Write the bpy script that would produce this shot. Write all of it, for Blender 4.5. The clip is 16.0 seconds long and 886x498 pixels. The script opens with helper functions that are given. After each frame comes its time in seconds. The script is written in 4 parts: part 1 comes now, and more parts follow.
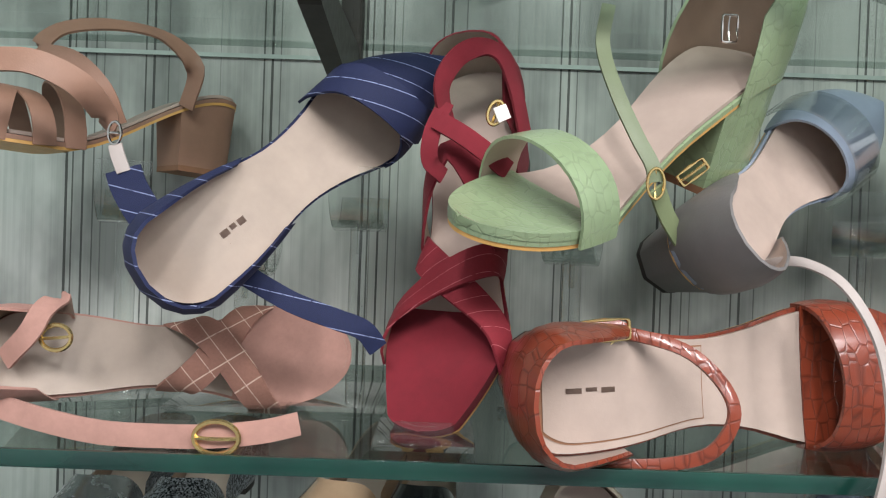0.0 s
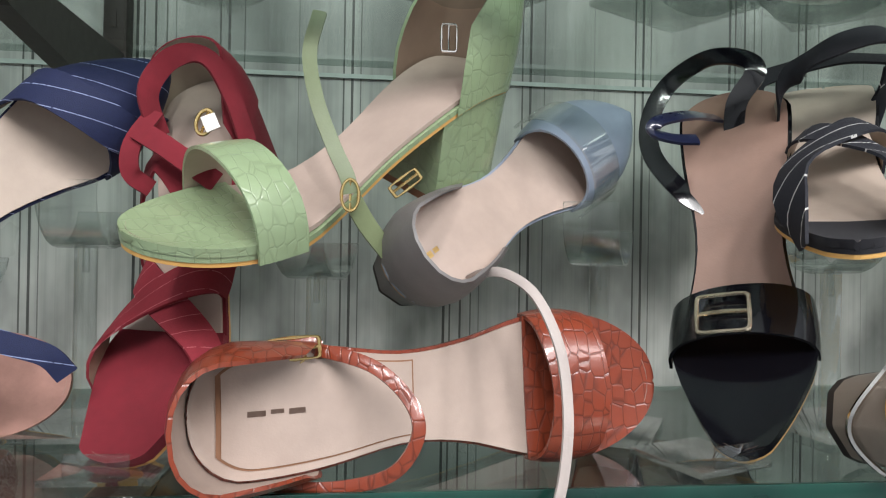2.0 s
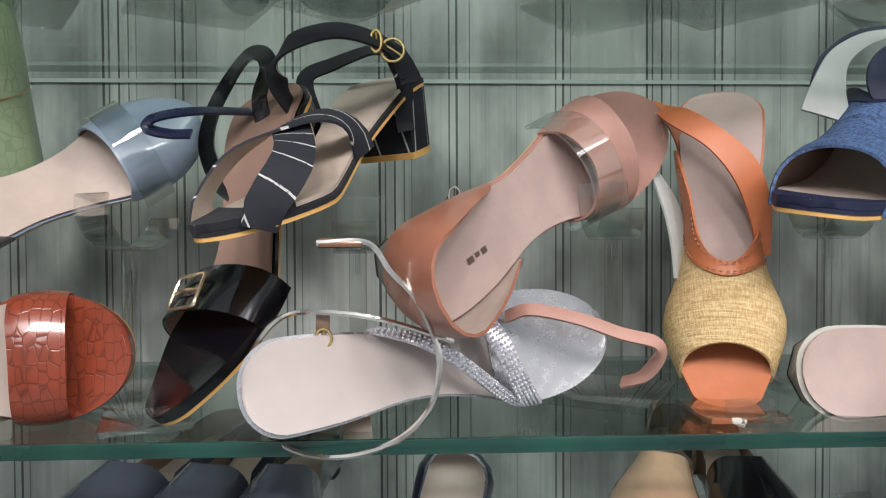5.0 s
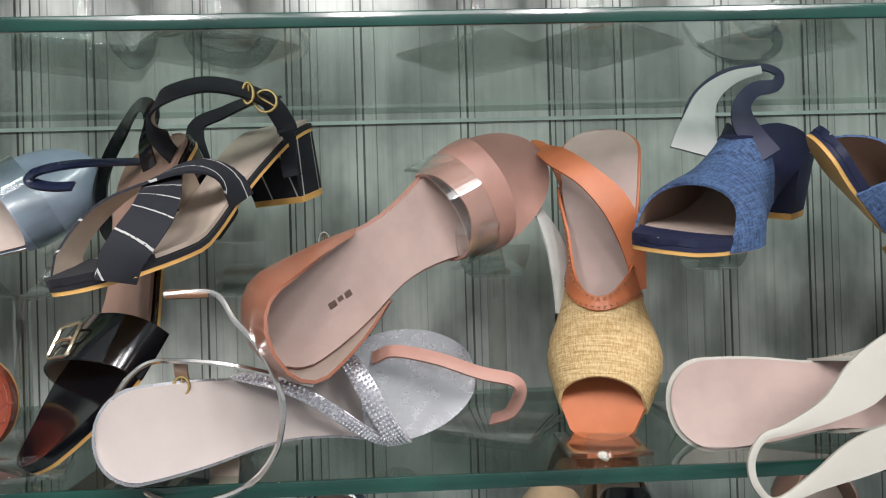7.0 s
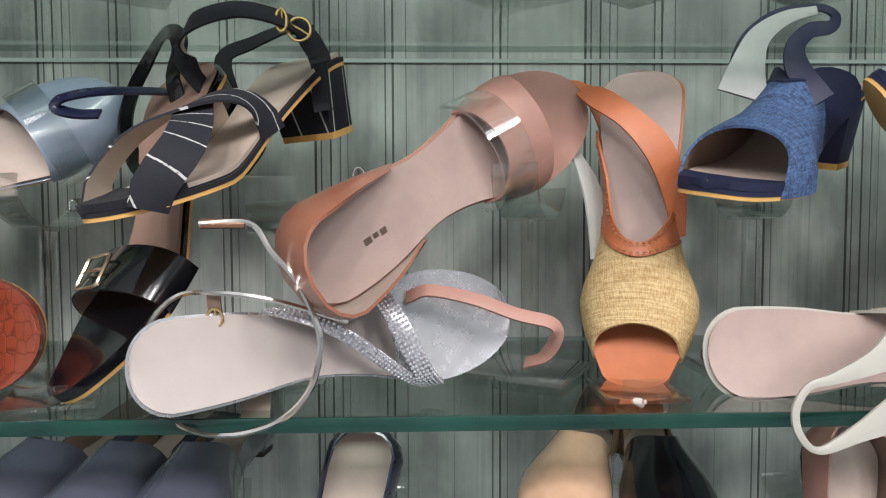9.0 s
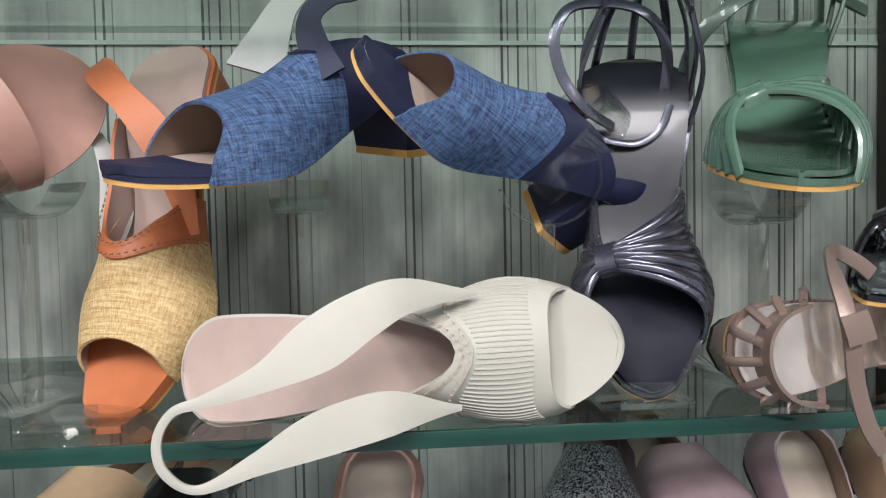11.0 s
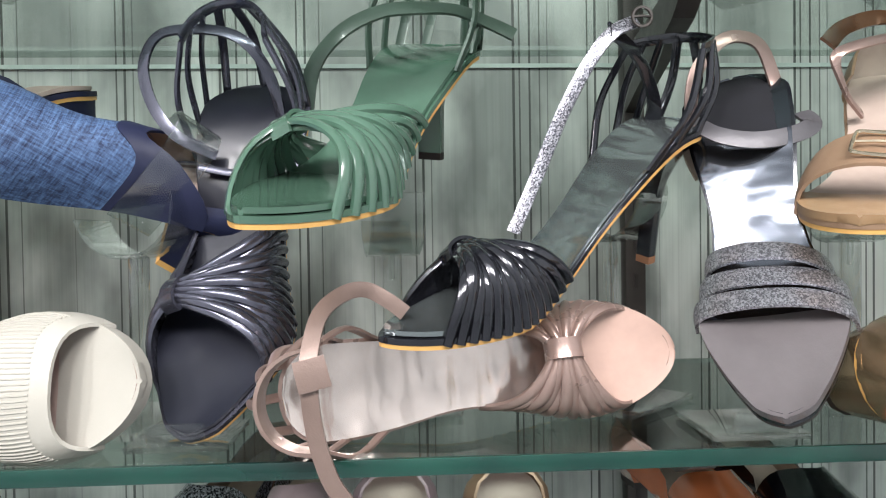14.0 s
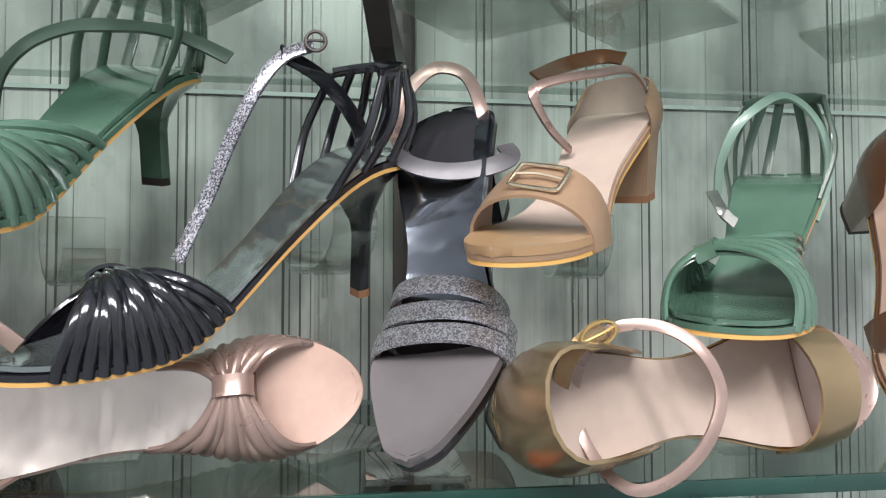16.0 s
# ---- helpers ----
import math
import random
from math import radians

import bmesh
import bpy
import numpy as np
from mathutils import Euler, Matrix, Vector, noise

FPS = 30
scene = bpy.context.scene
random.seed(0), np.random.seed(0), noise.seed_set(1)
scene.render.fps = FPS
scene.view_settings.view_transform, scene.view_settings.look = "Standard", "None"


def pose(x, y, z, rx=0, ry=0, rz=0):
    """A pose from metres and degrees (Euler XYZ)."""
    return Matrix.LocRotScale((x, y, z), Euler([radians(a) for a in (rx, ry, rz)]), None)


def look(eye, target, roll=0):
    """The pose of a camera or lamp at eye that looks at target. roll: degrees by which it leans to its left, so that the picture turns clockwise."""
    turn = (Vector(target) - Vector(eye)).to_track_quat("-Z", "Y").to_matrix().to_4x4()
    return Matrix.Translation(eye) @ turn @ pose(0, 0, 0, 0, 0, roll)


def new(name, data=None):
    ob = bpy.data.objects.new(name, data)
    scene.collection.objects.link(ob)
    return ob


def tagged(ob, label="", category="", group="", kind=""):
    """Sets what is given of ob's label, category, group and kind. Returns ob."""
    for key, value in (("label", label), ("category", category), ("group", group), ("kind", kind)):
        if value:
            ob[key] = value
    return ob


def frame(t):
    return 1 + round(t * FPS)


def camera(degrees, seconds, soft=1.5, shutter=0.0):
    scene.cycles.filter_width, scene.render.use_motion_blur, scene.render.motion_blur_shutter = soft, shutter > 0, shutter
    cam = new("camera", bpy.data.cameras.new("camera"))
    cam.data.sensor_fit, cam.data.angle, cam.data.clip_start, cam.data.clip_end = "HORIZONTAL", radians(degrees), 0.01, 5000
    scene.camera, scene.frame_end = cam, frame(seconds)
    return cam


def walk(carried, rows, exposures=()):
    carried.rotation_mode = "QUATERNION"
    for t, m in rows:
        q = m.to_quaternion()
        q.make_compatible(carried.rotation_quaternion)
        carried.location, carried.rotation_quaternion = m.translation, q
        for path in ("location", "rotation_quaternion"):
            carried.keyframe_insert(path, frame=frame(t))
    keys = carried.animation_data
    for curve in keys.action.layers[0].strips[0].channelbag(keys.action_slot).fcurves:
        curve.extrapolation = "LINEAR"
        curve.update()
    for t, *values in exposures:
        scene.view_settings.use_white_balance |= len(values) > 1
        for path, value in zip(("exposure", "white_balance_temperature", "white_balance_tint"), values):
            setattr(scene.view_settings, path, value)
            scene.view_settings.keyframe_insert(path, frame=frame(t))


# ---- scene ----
cam = camera(66.0, 16.0, soft=1.1)
PATH = [
    (0, (0.0018, -0.3724, 0.1219), (0.0054, 1.6274, 0.0990), 2.01),
    (0.5, (0.0034, -0.3703, 0.1143), (0.0515, 1.6290, 0.0904), 2.47),
    (1, (0.0196, -0.3792, 0.1182), (0.0729, 1.6193, 0.0613), 2.38),
    (1.5, (0.0605, -0.3766, 0.1144), (0.1647, 1.6206, 0.0935), -1.05),
    (2, (0.1368, -0.3638, 0.1280), (0.3545, 1.6243, 0.1395), 0.98),
    (2.5, (0.2780, -0.3704, 0.1211), (0.3353, 1.6287, 0.1431), -0.34),
    (3, (0.3853, -0.4003, 0.1386), (0.4196, 1.5994, 0.1273), -1.05),
    (3.5, (0.4388, -0.4240, 0.1404), (0.4458, 1.5759, 0.1175), -1.09),
    (4, (0.4811, -0.4343, 0.1388), (0.5209, 1.5652, 0.1123), -0.98),
    (4.5, (0.5055, -0.4358, 0.1373), (0.5401, 1.5635, 0.0975), -0.63),
    (5, (0.5367, -0.4388, 0.1337), (0.6084, 1.5593, 0.0860), -0.28),
    (5.2, (0.5559, -0.4354, 0.1360), (0.6617, 1.5611, 0.0827), -0.30),
    (7.3, (0.6328, -0.4573, 0.1475), (0.7072, 1.5412, 0.1690), -1.79),
    (7.5, (0.6134, -0.4495, 0.1460), (0.7166, 1.5477, 0.1693), 0.51),
    (8, (0.5560, -0.4223, 0.1415), (0.6319, 1.5762, 0.1262), 0.09),
    (8.2, (0.5455, -0.4241, 0.1389), (0.6451, 1.5729, 0.0909), 0.00),
    (10.3, (0.8793, -0.4642, 0.1295), (0.8412, 1.5315, 0.0036), -0.77),
    (10.5, (0.9205, -0.4529, 0.1266), (0.9123, 1.5434, 0.0053), -0.60),
    (11, (0.9498, -0.3840, 0.1197), (1.1185, 1.6073, 0.0387), -1.20),
    (11.5, (1.0040, -0.3508, 0.1201), (1.0108, 1.6491, 0.1117), 0.25),
    (12, (1.1033, -0.3595, 0.1314), (1.0795, 1.6370, 0.0145), -0.53),
    (12.5, (1.1237, -0.3786, 0.1359), (1.1483, 1.6203, 0.0742), 0.50),
    (12.7, (1.120, -0.366, 0.126), (1.204, 1.631, 0.075), 0.6),
    (13, (1.1367, -0.3603, 0.1215), (1.2248, 1.6366, 0.0519), 0.79),
    (13.5, (1.1569, -0.3605, 0.1205), (1.2680, 1.6362, 0.0886), 0.14),
    (14, (1.2501, -0.3864, 0.1267), (1.3480, 1.6109, 0.0881), -0.86),
    (14.5, (1.3247, -0.4319, 0.1318), (1.2824, 1.5677, 0.1298), -1.34),
    (15, (1.3493, -0.4015, 0.1243), (1.4765, 1.5941, 0.1591), -0.46),
    (15.3, (1.355, -0.385, 0.137), (1.629, 1.594, 0.238), 0.1),
    (15.5, (1.3532, -0.3787, 0.1255), (1.6582, 1.5960, 0.2128), 0.99),
    (16, (1.4231, -0.3794, 0.1205), (1.6806, 1.6026, 0.1937), 0.01),
]
EXPOSURES = [(0.0, 0.27), (5.0, 0.19), (8.2, 0.15), (10.5, 0.19), (12.0, 0.47), (13.5, 0.74), (14.5, 0.73), (16.0, 0.63)]
walk(cam, [(t, look(eye, target, roll)) for t, eye, target, roll in PATH], EXPOSURES)

# ---- light ----
world = bpy.data.worlds.new("shop_ambient")
scene.world = world
world.use_nodes = True
world.node_tree.nodes["Background"].inputs[0].default_value = (0.85, 0.85, 0.80, 1)
world.node_tree.nodes["Background"].inputs[1].default_value = 0.09


def lamp(name, x, y, z, tx, ty, tz, sx, sy, watts, color):
    data = bpy.data.lights.new(name, "AREA")
    data.shape, data.size, data.size_y, data.energy, data.color = "RECTANGLE", sx, sy, watts, color
    ob = new(name, data)
    ob.matrix_world = look((x, y, z), (tx, ty, tz))
    return tagged(ob, "cool white overhead light, display tube or added aisle fill", "ceiling lamp", "ceiling lamps", "structure")


for k in range(4):
    lamp("ceiling_lamp", -0.35 + k * 0.75, -1.7, 1.5, -0.35 + k * 0.75, 0.1, 0.05, 0.2, 0.62, 18.0, (1.0, 0.968, 0.965))
# Unseen fill panels over the aisle, added to brighten foil and patent reflections.
for k in range(3):
    lamp("aisle_fill", -0.4 + k * 1.15, -1.9, 1.6, -0.4 + k * 1.15, -1.9, 0.0, 0.9, 0.9, 14.0, (1.0, 0.975, 0.975))


# ---- materials ----
def lin(h):
    h = h.lstrip("#")
    c = [int(h[i:i + 2], 16) / 255 for i in (0, 2, 4)]
    return tuple(v / 12.92 if v <= 0.04045 else ((v + 0.055) / 1.055) ** 2.4 for v in c) + (1,)


class Nodes:
    def __init__(self, name):
        self.m = bpy.data.materials.new(name)
        self.m.use_nodes = True
        self.t = self.m.node_tree
        self.b = self.t.nodes["Principled BSDF"]
        self.co = self.add("ShaderNodeTexCoord").outputs["Object"]

    def add(self, kind, operation="", data_type="", feature=""):
        n = self.t.nodes.new(kind)
        if operation:
            n.operation = operation
        if data_type:
            n.data_type = data_type
        if feature:
            n.feature = feature
        return n

    def link(self, a, b):
        self.t.links.new(a, b)

    def noise(self, scale, detail=3.0, rough=0.6, stretch=None):
        n = self.add("ShaderNodeTexNoise")
        n.inputs["Scale"].default_value, n.inputs["Detail"].default_value = scale, detail
        n.inputs["Roughness"].default_value = rough
        co = self.co
        if stretch:
            mp = self.add("ShaderNodeMapping")
            mp.inputs["Scale"].default_value = stretch
            self.link(co, mp.inputs["Vector"])
            co = mp.outputs["Vector"]
        self.link(co, n.inputs["Vector"])
        return n.outputs["Fac"]

    def math(self, op, a, b=0.0, c=0.0):
        n = self.add("ShaderNodeMath", operation=op)
        for i, v in enumerate((a, b, c)):
            if isinstance(v, (int, float)):
                n.inputs[i].default_value = v
            else:
                self.link(v, n.inputs[i])
        return n.outputs[0]

    def axis(self, k):
        n = self.add("ShaderNodeSeparateXYZ")
        self.link(self.co, n.inputs[0])
        return n.outputs[k]

    def mix(self, fac, a, b):
        n = self.add("ShaderNodeMix", data_type="RGBA")
        for sock, v in ((n.inputs["Factor"], fac), (n.inputs[6], a), (n.inputs[7], b)):
            if isinstance(v, (tuple, float, int)):
                sock.default_value = v
            else:
                self.link(v, sock)
        return n.outputs[2]

    def ramp(self, fac, lo, hi):
        n = self.add("ShaderNodeMapRange")
        n.inputs["From Min"].default_value, n.inputs["From Max"].default_value = lo, hi
        self.link(fac, n.inputs["Value"])
        return n.outputs["Result"]

    def bump(self, height, strength, dist=0.001):
        n = self.add("ShaderNodeBump")
        n.inputs["Strength"].default_value, n.inputs["Distance"].default_value = strength, dist
        self.link(height, n.inputs["Height"])
        self.link(n.outputs["Normal"], self.b.inputs["Normal"])

    def colour(self, c):
        if isinstance(c, tuple):
            self.b.inputs["Base Color"].default_value = c
        else:
            self.link(c, self.b.inputs["Base Color"])

    def surface(self, rough, metal=0.0, coat=0.0):
        if isinstance(rough, (int, float)):
            self.b.inputs["Roughness"].default_value = rough
        else:
            self.link(rough, self.b.inputs["Roughness"])
        self.b.inputs["Metallic"].default_value = metal
        self.b.inputs["Coat Weight"].default_value = coat
        self.b.inputs["Coat Roughness"].default_value = 0.06


def dark(c, k):
    return (c[0] * k, c[1] * k, c[2] * k, 1)


def leather(name, h, rough=0.45, metal=0.0, coat=0.0, grain=900.0, bump=0.25, vary=0.8):
    n, c = Nodes(name), lin(h)
    blot = n.noise(28, 4)
    n.colour(n.mix(n.ramp(blot, 0.3, 0.7), dark(c, vary), c))
    n.surface(n.math("MULTIPLY_ADD", n.noise(60), 0.22, rough - 0.11), metal, coat)
    n.bump(n.math("ADD", n.math("MULTIPLY", n.noise(grain, 2), 0.4), n.math("MULTIPLY", n.noise(45, 4, 0.65), 1.4)), bump)
    return n.m


def suede(name, h, dk=0.68):
    n, c = Nodes(name), lin(h)
    n.colour(n.mix(n.ramp(n.noise(34, 6, 0.75), 0.32, 0.68), dark(c, dk), c))
    n.surface(0.92)
    n.b.inputs["Sheen Weight"].default_value = 0.03
    n.bump(n.noise(2200, 2), 0.5, 0.0006)
    return n.m


def croc(name, h, rough=0.3, coat=0.3, deep=0.5, relief=0.32):
    n, c = Nodes(name), lin(h)
    v = n.add("ShaderNodeTexVoronoi", feature="DISTANCE_TO_EDGE")
    v.inputs["Scale"].default_value = 112
    v.inputs["Randomness"].default_value = 0.5
    mp = n.add("ShaderNodeMapping")
    mp.inputs["Scale"].default_value = (1.5, 0.85, 0.85)
    n.link(n.co, mp.inputs["Vector"])
    n.link(mp.outputs["Vector"], v.inputs["Vector"])
    edge = n.ramp(v.outputs["Distance"], 0.0, 0.07)
    n.colour(n.mix(edge, dark(c, deep), n.mix(n.ramp(n.noise(40), 0.3, 0.7), dark(c, 0.85), c)))
    n.surface(rough, 0, coat)
    n.bump(n.math("ADD", edge, n.math("MULTIPLY", n.noise(300), 0.25)), relief, 0.0009)
    return n.m


def checked(name, h, line, pitch, rough=0.8, cross=True, width=0.045):
    """Woven cloth with thin pale pin lines."""
    n, c = Nodes(name), lin(h)

    def lines(axis_a, axis_b, k, p):
        s = n.math("ADD", n.axis(axis_a), n.math("MULTIPLY", n.axis(axis_b), k))
        return n.math("LESS_THAN", n.math("FRACT", n.math("DIVIDE", s, p)), width)

    m = lines(0, 1, 0.75, pitch)
    if cross:
        m = n.math("MAXIMUM", m, lines(1, 0, -0.6, pitch * 1.5))
    m = n.math("MULTIPLY", m, n.math("GREATER_THAN", n.noise(500, 1), 0.36))
    base = n.mix(n.noise(500, 2), dark(c, 0.7), c)
    n.colour(n.mix(m, base, lin(line)))
    n.surface(rough)
    n.bump(n.noise(1600, 1), 0.4, 0.0005)
    return n.m


def woven(name, a, b, scale):
    """Slubby cross-woven cloth or raffia."""
    n = Nodes(name)
    x = n.noise(scale, 3, 0.7, (0.08, 2.0, 2.0))
    y = n.noise(scale, 3, 0.7, (2.0, 0.08, 0.3))
    m = n.math("ADD", x, y)
    n.colour(n.mix(n.ramp(m, 0.78, 1.22), lin(a), lin(b)))
    n.surface(0.7)
    n.bump(m, 0.7, 0.0012)
    return n.m


def sparkle(name, h, bright, scale=700.0):
    n = Nodes(name)
    v = n.add("ShaderNodeTexVoronoi")
    v.inputs["Scale"].default_value = scale
    n.link(n.co, v.inputs["Vector"])
    rgb = n.add("ShaderNodeSeparateColor")
    n.link(v.outputs["Color"], rgb.inputs[0])
    n.colour(n.mix(n.ramp(rgb.outputs[0], 0.2, 1.0), lin(h), lin(bright)))
    n.surface(0.28, 0.75)
    n.bump(rgb.outputs[1], 1.0, 0.002)
    return n.m


def plain(name, h, rough=0.4, metal=0.0):
    n, c = Nodes(name), lin(h)
    n.colour(n.mix(n.ramp(n.noise(70, 4), 0.3, 0.7), dark(c, 0.86), c))
    n.surface(n.math("MULTIPLY_ADD", n.noise(120), 0.16, max(rough - 0.08, 0.03)), metal)
    return n.m


def foil(name, h, rough=0.12, metal=0.9, wave=0.5):
    """Smooth mirror-like foil, gently wavy."""
    n, c = Nodes(name), lin(h)
    n.colour(n.mix(n.ramp(n.noise(22, 3), 0.35, 0.65), dark(c, 0.8), c))
    n.surface(n.math("MULTIPLY_ADD", n.noise(30), 0.1, rough - 0.05), metal, 0.3)
    n.bump(n.noise(38, 2, 0.4, (1, 0.5, 1)), wave, 0.01)
    return n.m


def sheet_glass(name, tint, power=5.0):
    """A thick clear pane: tinted light passes straight on, its faces mirror more at a slant."""
    n = Nodes(name)
    pas, gls, lay, mix = n.add("ShaderNodeBsdfTransparent"), n.add("ShaderNodeBsdfGlossy"), n.add("ShaderNodeLayerWeight"), n.add("ShaderNodeMixShader")
    pas.inputs["Color"].default_value = tint
    gls.inputs["Roughness"].default_value = 0.015
    n.link(n.math("MULTIPLY_ADD", n.math("POWER", lay.outputs["Facing"], power), 0.8, 0.04), mix.inputs[0])
    n.link(pas.outputs[0], mix.inputs[1])
    n.link(gls.outputs[0], mix.inputs[2])
    n.link(mix.outputs[0], n.t.nodes["Material Output"].inputs["Surface"])
    return n.m


INSOLE = leather("beige_insole_leather", "#b4a297", 0.55, bump=0.16, vary=0.82)
INSOLE_PINK = leather("pale_pink_insole", "#b19b93", 0.5, bump=0.16, vary=0.82)
INSOLE_SILVER = leather("greyish_insole", "#ada29d", 0.5, bump=0.12, vary=0.92)
INSOLE_CREAM = leather("cream_insole", "#b3a497", 0.55, bump=0.16, vary=0.82)
LINING = leather("tan_lining", "#957c6c", 0.7, bump=0.2)
LINING_PALE = leather("pale_lining", "#b3a392", 0.65, bump=0.2)
SOLE_TAN = plain("honey_resin_sole", "#d9a860", 0.5)
SOLE_BROWN = plain("brown_rubber_sole", "#8a6247", 0.6)
SOLE_DARK = plain("dark_rubber_sole", "#2a2422", 0.6)
GOLD = plain("polished_gold_metal", "#d9be82", 0.24, 0.85)
PALE_GOLD = plain("pale_gold_metal", "#e8d8bd", 0.18, 0.9)
CHROME = plain("polished_steel", "#e6e2dc", 0.14, 1.0)
TAN = leather("tan_matt_leather", "#9a7663", 0.6)
NAVY_CLOTH = checked("navy_pinstripe_cloth", "#111d45", "#7f8aac", 0.0165, cross=False, width=0.045)
PINK_SUEDE = suede("dusty_pink_suede", "#b48a7e", 0.76)
PINK_TAPE = checked("brown_checked_tape", "#a67869", "#d9bfae", 0.016)
RED_SUEDE = suede("crimson_suede", "#791a28", 0.72)
RED_TAPE = checked("crimson_checked_tape", "#86202e", "#b36a70", 0.013, cross=False, width=0.03)
GREEN_CROC = croc("mint_croc_leather", "#8fa37f", deep=0.8, relief=0.25)
GREY = leather("grey_matt_leather", "#73706f", 0.5)
BLUE_SATIN = leather("pale_blue_smooth_leather", "#8d9aac", 0.32, coat=0.4, bump=0.1)
BONE = leather("bone_strap_leather", "#b3a9a4", 0.55)
BROWN_CROC = croc("chestnut_croc_leather", "#843a25", 0.28, 0.4)
BLACK_PATENT = leather("black_patent_leather", "#0b0b10", 0.14, coat=0.6, bump=0.06)
NAVY_SATIN = leather("dark_navy_piping", "#141a34", 0.3, coat=0.5, bump=0.1)
NAVY_SUEDE = suede("blue_black_suede", "#17181f", 0.7)
NAVY_TAPE = checked("blue_black_pin_tape", "#181a24", "#b8b7b5", 0.02, cross=False, width=0.06)
SILVER = plain("silver_foil_leather", "#b4b4b7", 0.26, 0.8)
CRINKLE = sparkle("crinkled_silver_foil", "#4c4c54", "#c8c8d0", 1300)
STONE = plain("clear_cut_stone", "#f3f1f6", 0.1, 0.65)
STONES = sparkle("rhinestone_mesh", "#b4b0bc", "#ffffff", 800)
PINK_SATIN = leather("blush_satin_leather", "#aa8073", 0.5, coat=0.0, bump=0.08)
COPPER_SATIN = leather("copper_satin_leather", "#96604b", 0.34, coat=0.3, bump=0.08)
ORANGE = leather("orange_leather", "#b86a42", 0.5)
RAFFIA = woven("straw_raffia_weave", "#a5834f", "#d6bd8e", 400)
DENIM = woven("blue_denim_weave", "#152546", "#4d6991", 330)
NAVY_LEATHER = leather("navy_smooth_leather", "#131a3a", 0.62)
WHITE = leather("ivory_leather", "#aeaba2", 0.5, bump=0.15, vary=0.93)
PEWTER = leather("pewter_metallic_leather", "#60616e", 0.24, 0.75, 0.3, bump=0.12)
JADE = leather("jade_patent_leather", "#4c6a5a", 0.2, coat=0.8, bump=0.1)
BLACK_FOIL = leather("black_metallic_leather", "#26272e", 0.16, 0.5, 0.7, bump=0.1)
ROSE = leather("rose_gold_leather", "#a38c84", 0.3, 0.5, bump=0.12)
TAUPE = leather("taupe_metallic_leather", "#85726a", 0.35, 0.4)
ROSE_FOIL = foil("rose_gold_foil_insole", "#e2d5ce", 0.2, 0.85, 0.5)
GUN = foil("gunmetal_foil_insole", "#666b74", 0.14, 0.95, 0.28)
DARK_FOIL = foil("dark_foil_insole", "#9aa3a4", 0.12, 0.85, 0.4)
PEWTER_DARK = leather("dark_pewter_insole", "#20222d", 0.34, 0.1, 0.12, bump=0.08)
GUN_GLITTER = sparkle("gunmetal_glitter", "#77777e", "#d0d0d8", 1200)
CAMEL = leather("camel_metallic_leather", "#9c8068", 0.4, 0.2)
GOLD_FOIL = leather("antique_gold_leather", "#a89272", 0.2, 0.75, bump=0.15)
BRONZE = leather("bronze_patent_leather", "#6e4b35", 0.2, 0.4, 0.5)
NUDE_PATENT = leather("nude_patent_leather", "#d9b193", 0.16, coat=0.9, bump=0.05)
GREY_PATENT = leather("slate_patent_leather", "#555766", 0.15, coat=0.9, bump=0.05)
TAN_PATENT = leather("cognac_patent_leather", "#a85c38", 0.15, coat=0.9, bump=0.05)
MAUVE = leather("mauve_leather", "#8f7a80", 0.4)
GLITTER_BLACK = sparkle("black_glitter", "#16181f", "#c9cdd8", 900)
PRINT = plain("dark_printed_ink", "#806a5e", 0.6)
PRINT_GOLD = plain("gold_printed_ink", "#c9a866", 0.4, 0.4)
STEEL_DARK = plain("dark_painted_steel", "#3a3532", 0.45, 0.3)
WHITE_LINING = leather("white_sling_lining", "#b4b6b2", 0.5)
PAPER = plain("white_paper_tag", "#eeeae4", 0.8)
ACRYLIC = sheet_glass("clear_acrylic", (0.935, 0.95, 0.94, 1), 1.6)
GLASS = sheet_glass("pale_green_shelf_glass", (0.72, 0.775, 0.75, 1))


def make_edge():
    n = Nodes("dark_green_glass_edge")
    n.colour(n.mix(n.ramp(n.noise(9, 3, 0.5, (1, 1, 1)), 0.35, 0.65), lin("#0c2a26"), lin("#174238")))
    n.surface(0.16, 0, 0.4)
    return n.m


EDGE = make_edge()


def make_wall():
    """Pale laminate with groups of printed upright dark lines, and faint soft mottling that paints blurred reflections
    and shadows.
    """
    n = Nodes("striped_laminate")
    x = n.axis(0)
    f = n.math("FRACT", n.math("DIVIDE", n.math("ADD", x, 2.0 - WALL_PHASE), WALL_PERIOD))
    # Light and dark blotches put soft reflections and shadows into the base colour.
    base = n.mix(n.ramp(n.noise(9, 4, 0.5, (1.6, 1, 0.8)), 0.36, 0.64), lin("#7f8480"), lin("#bcc1bb"))
    base = n.mix(n.math("MULTIPLY", n.ramp(n.noise(160, 3, 0.7, (1, 1, 0.012)), 0.45, 0.75), 0.25), base, lin("#3d433f"))
    total = None
    for at, half, depth in WALL_LINES:
        d = n.math("ABSOLUTE", n.math("SUBTRACT", f, at / WALL_PERIOD))
        m = n.math("MULTIPLY", n.math("LESS_THAN", d, half / WALL_PERIOD), depth)
        total = m if total is None else n.math("MAXIMUM", total, m)
    n.colour(n.mix(total, base, lin("#262a27")))
    n.surface(n.math("MULTIPLY_ADD", n.noise(12), 0.2, 0.22))
    return n.m


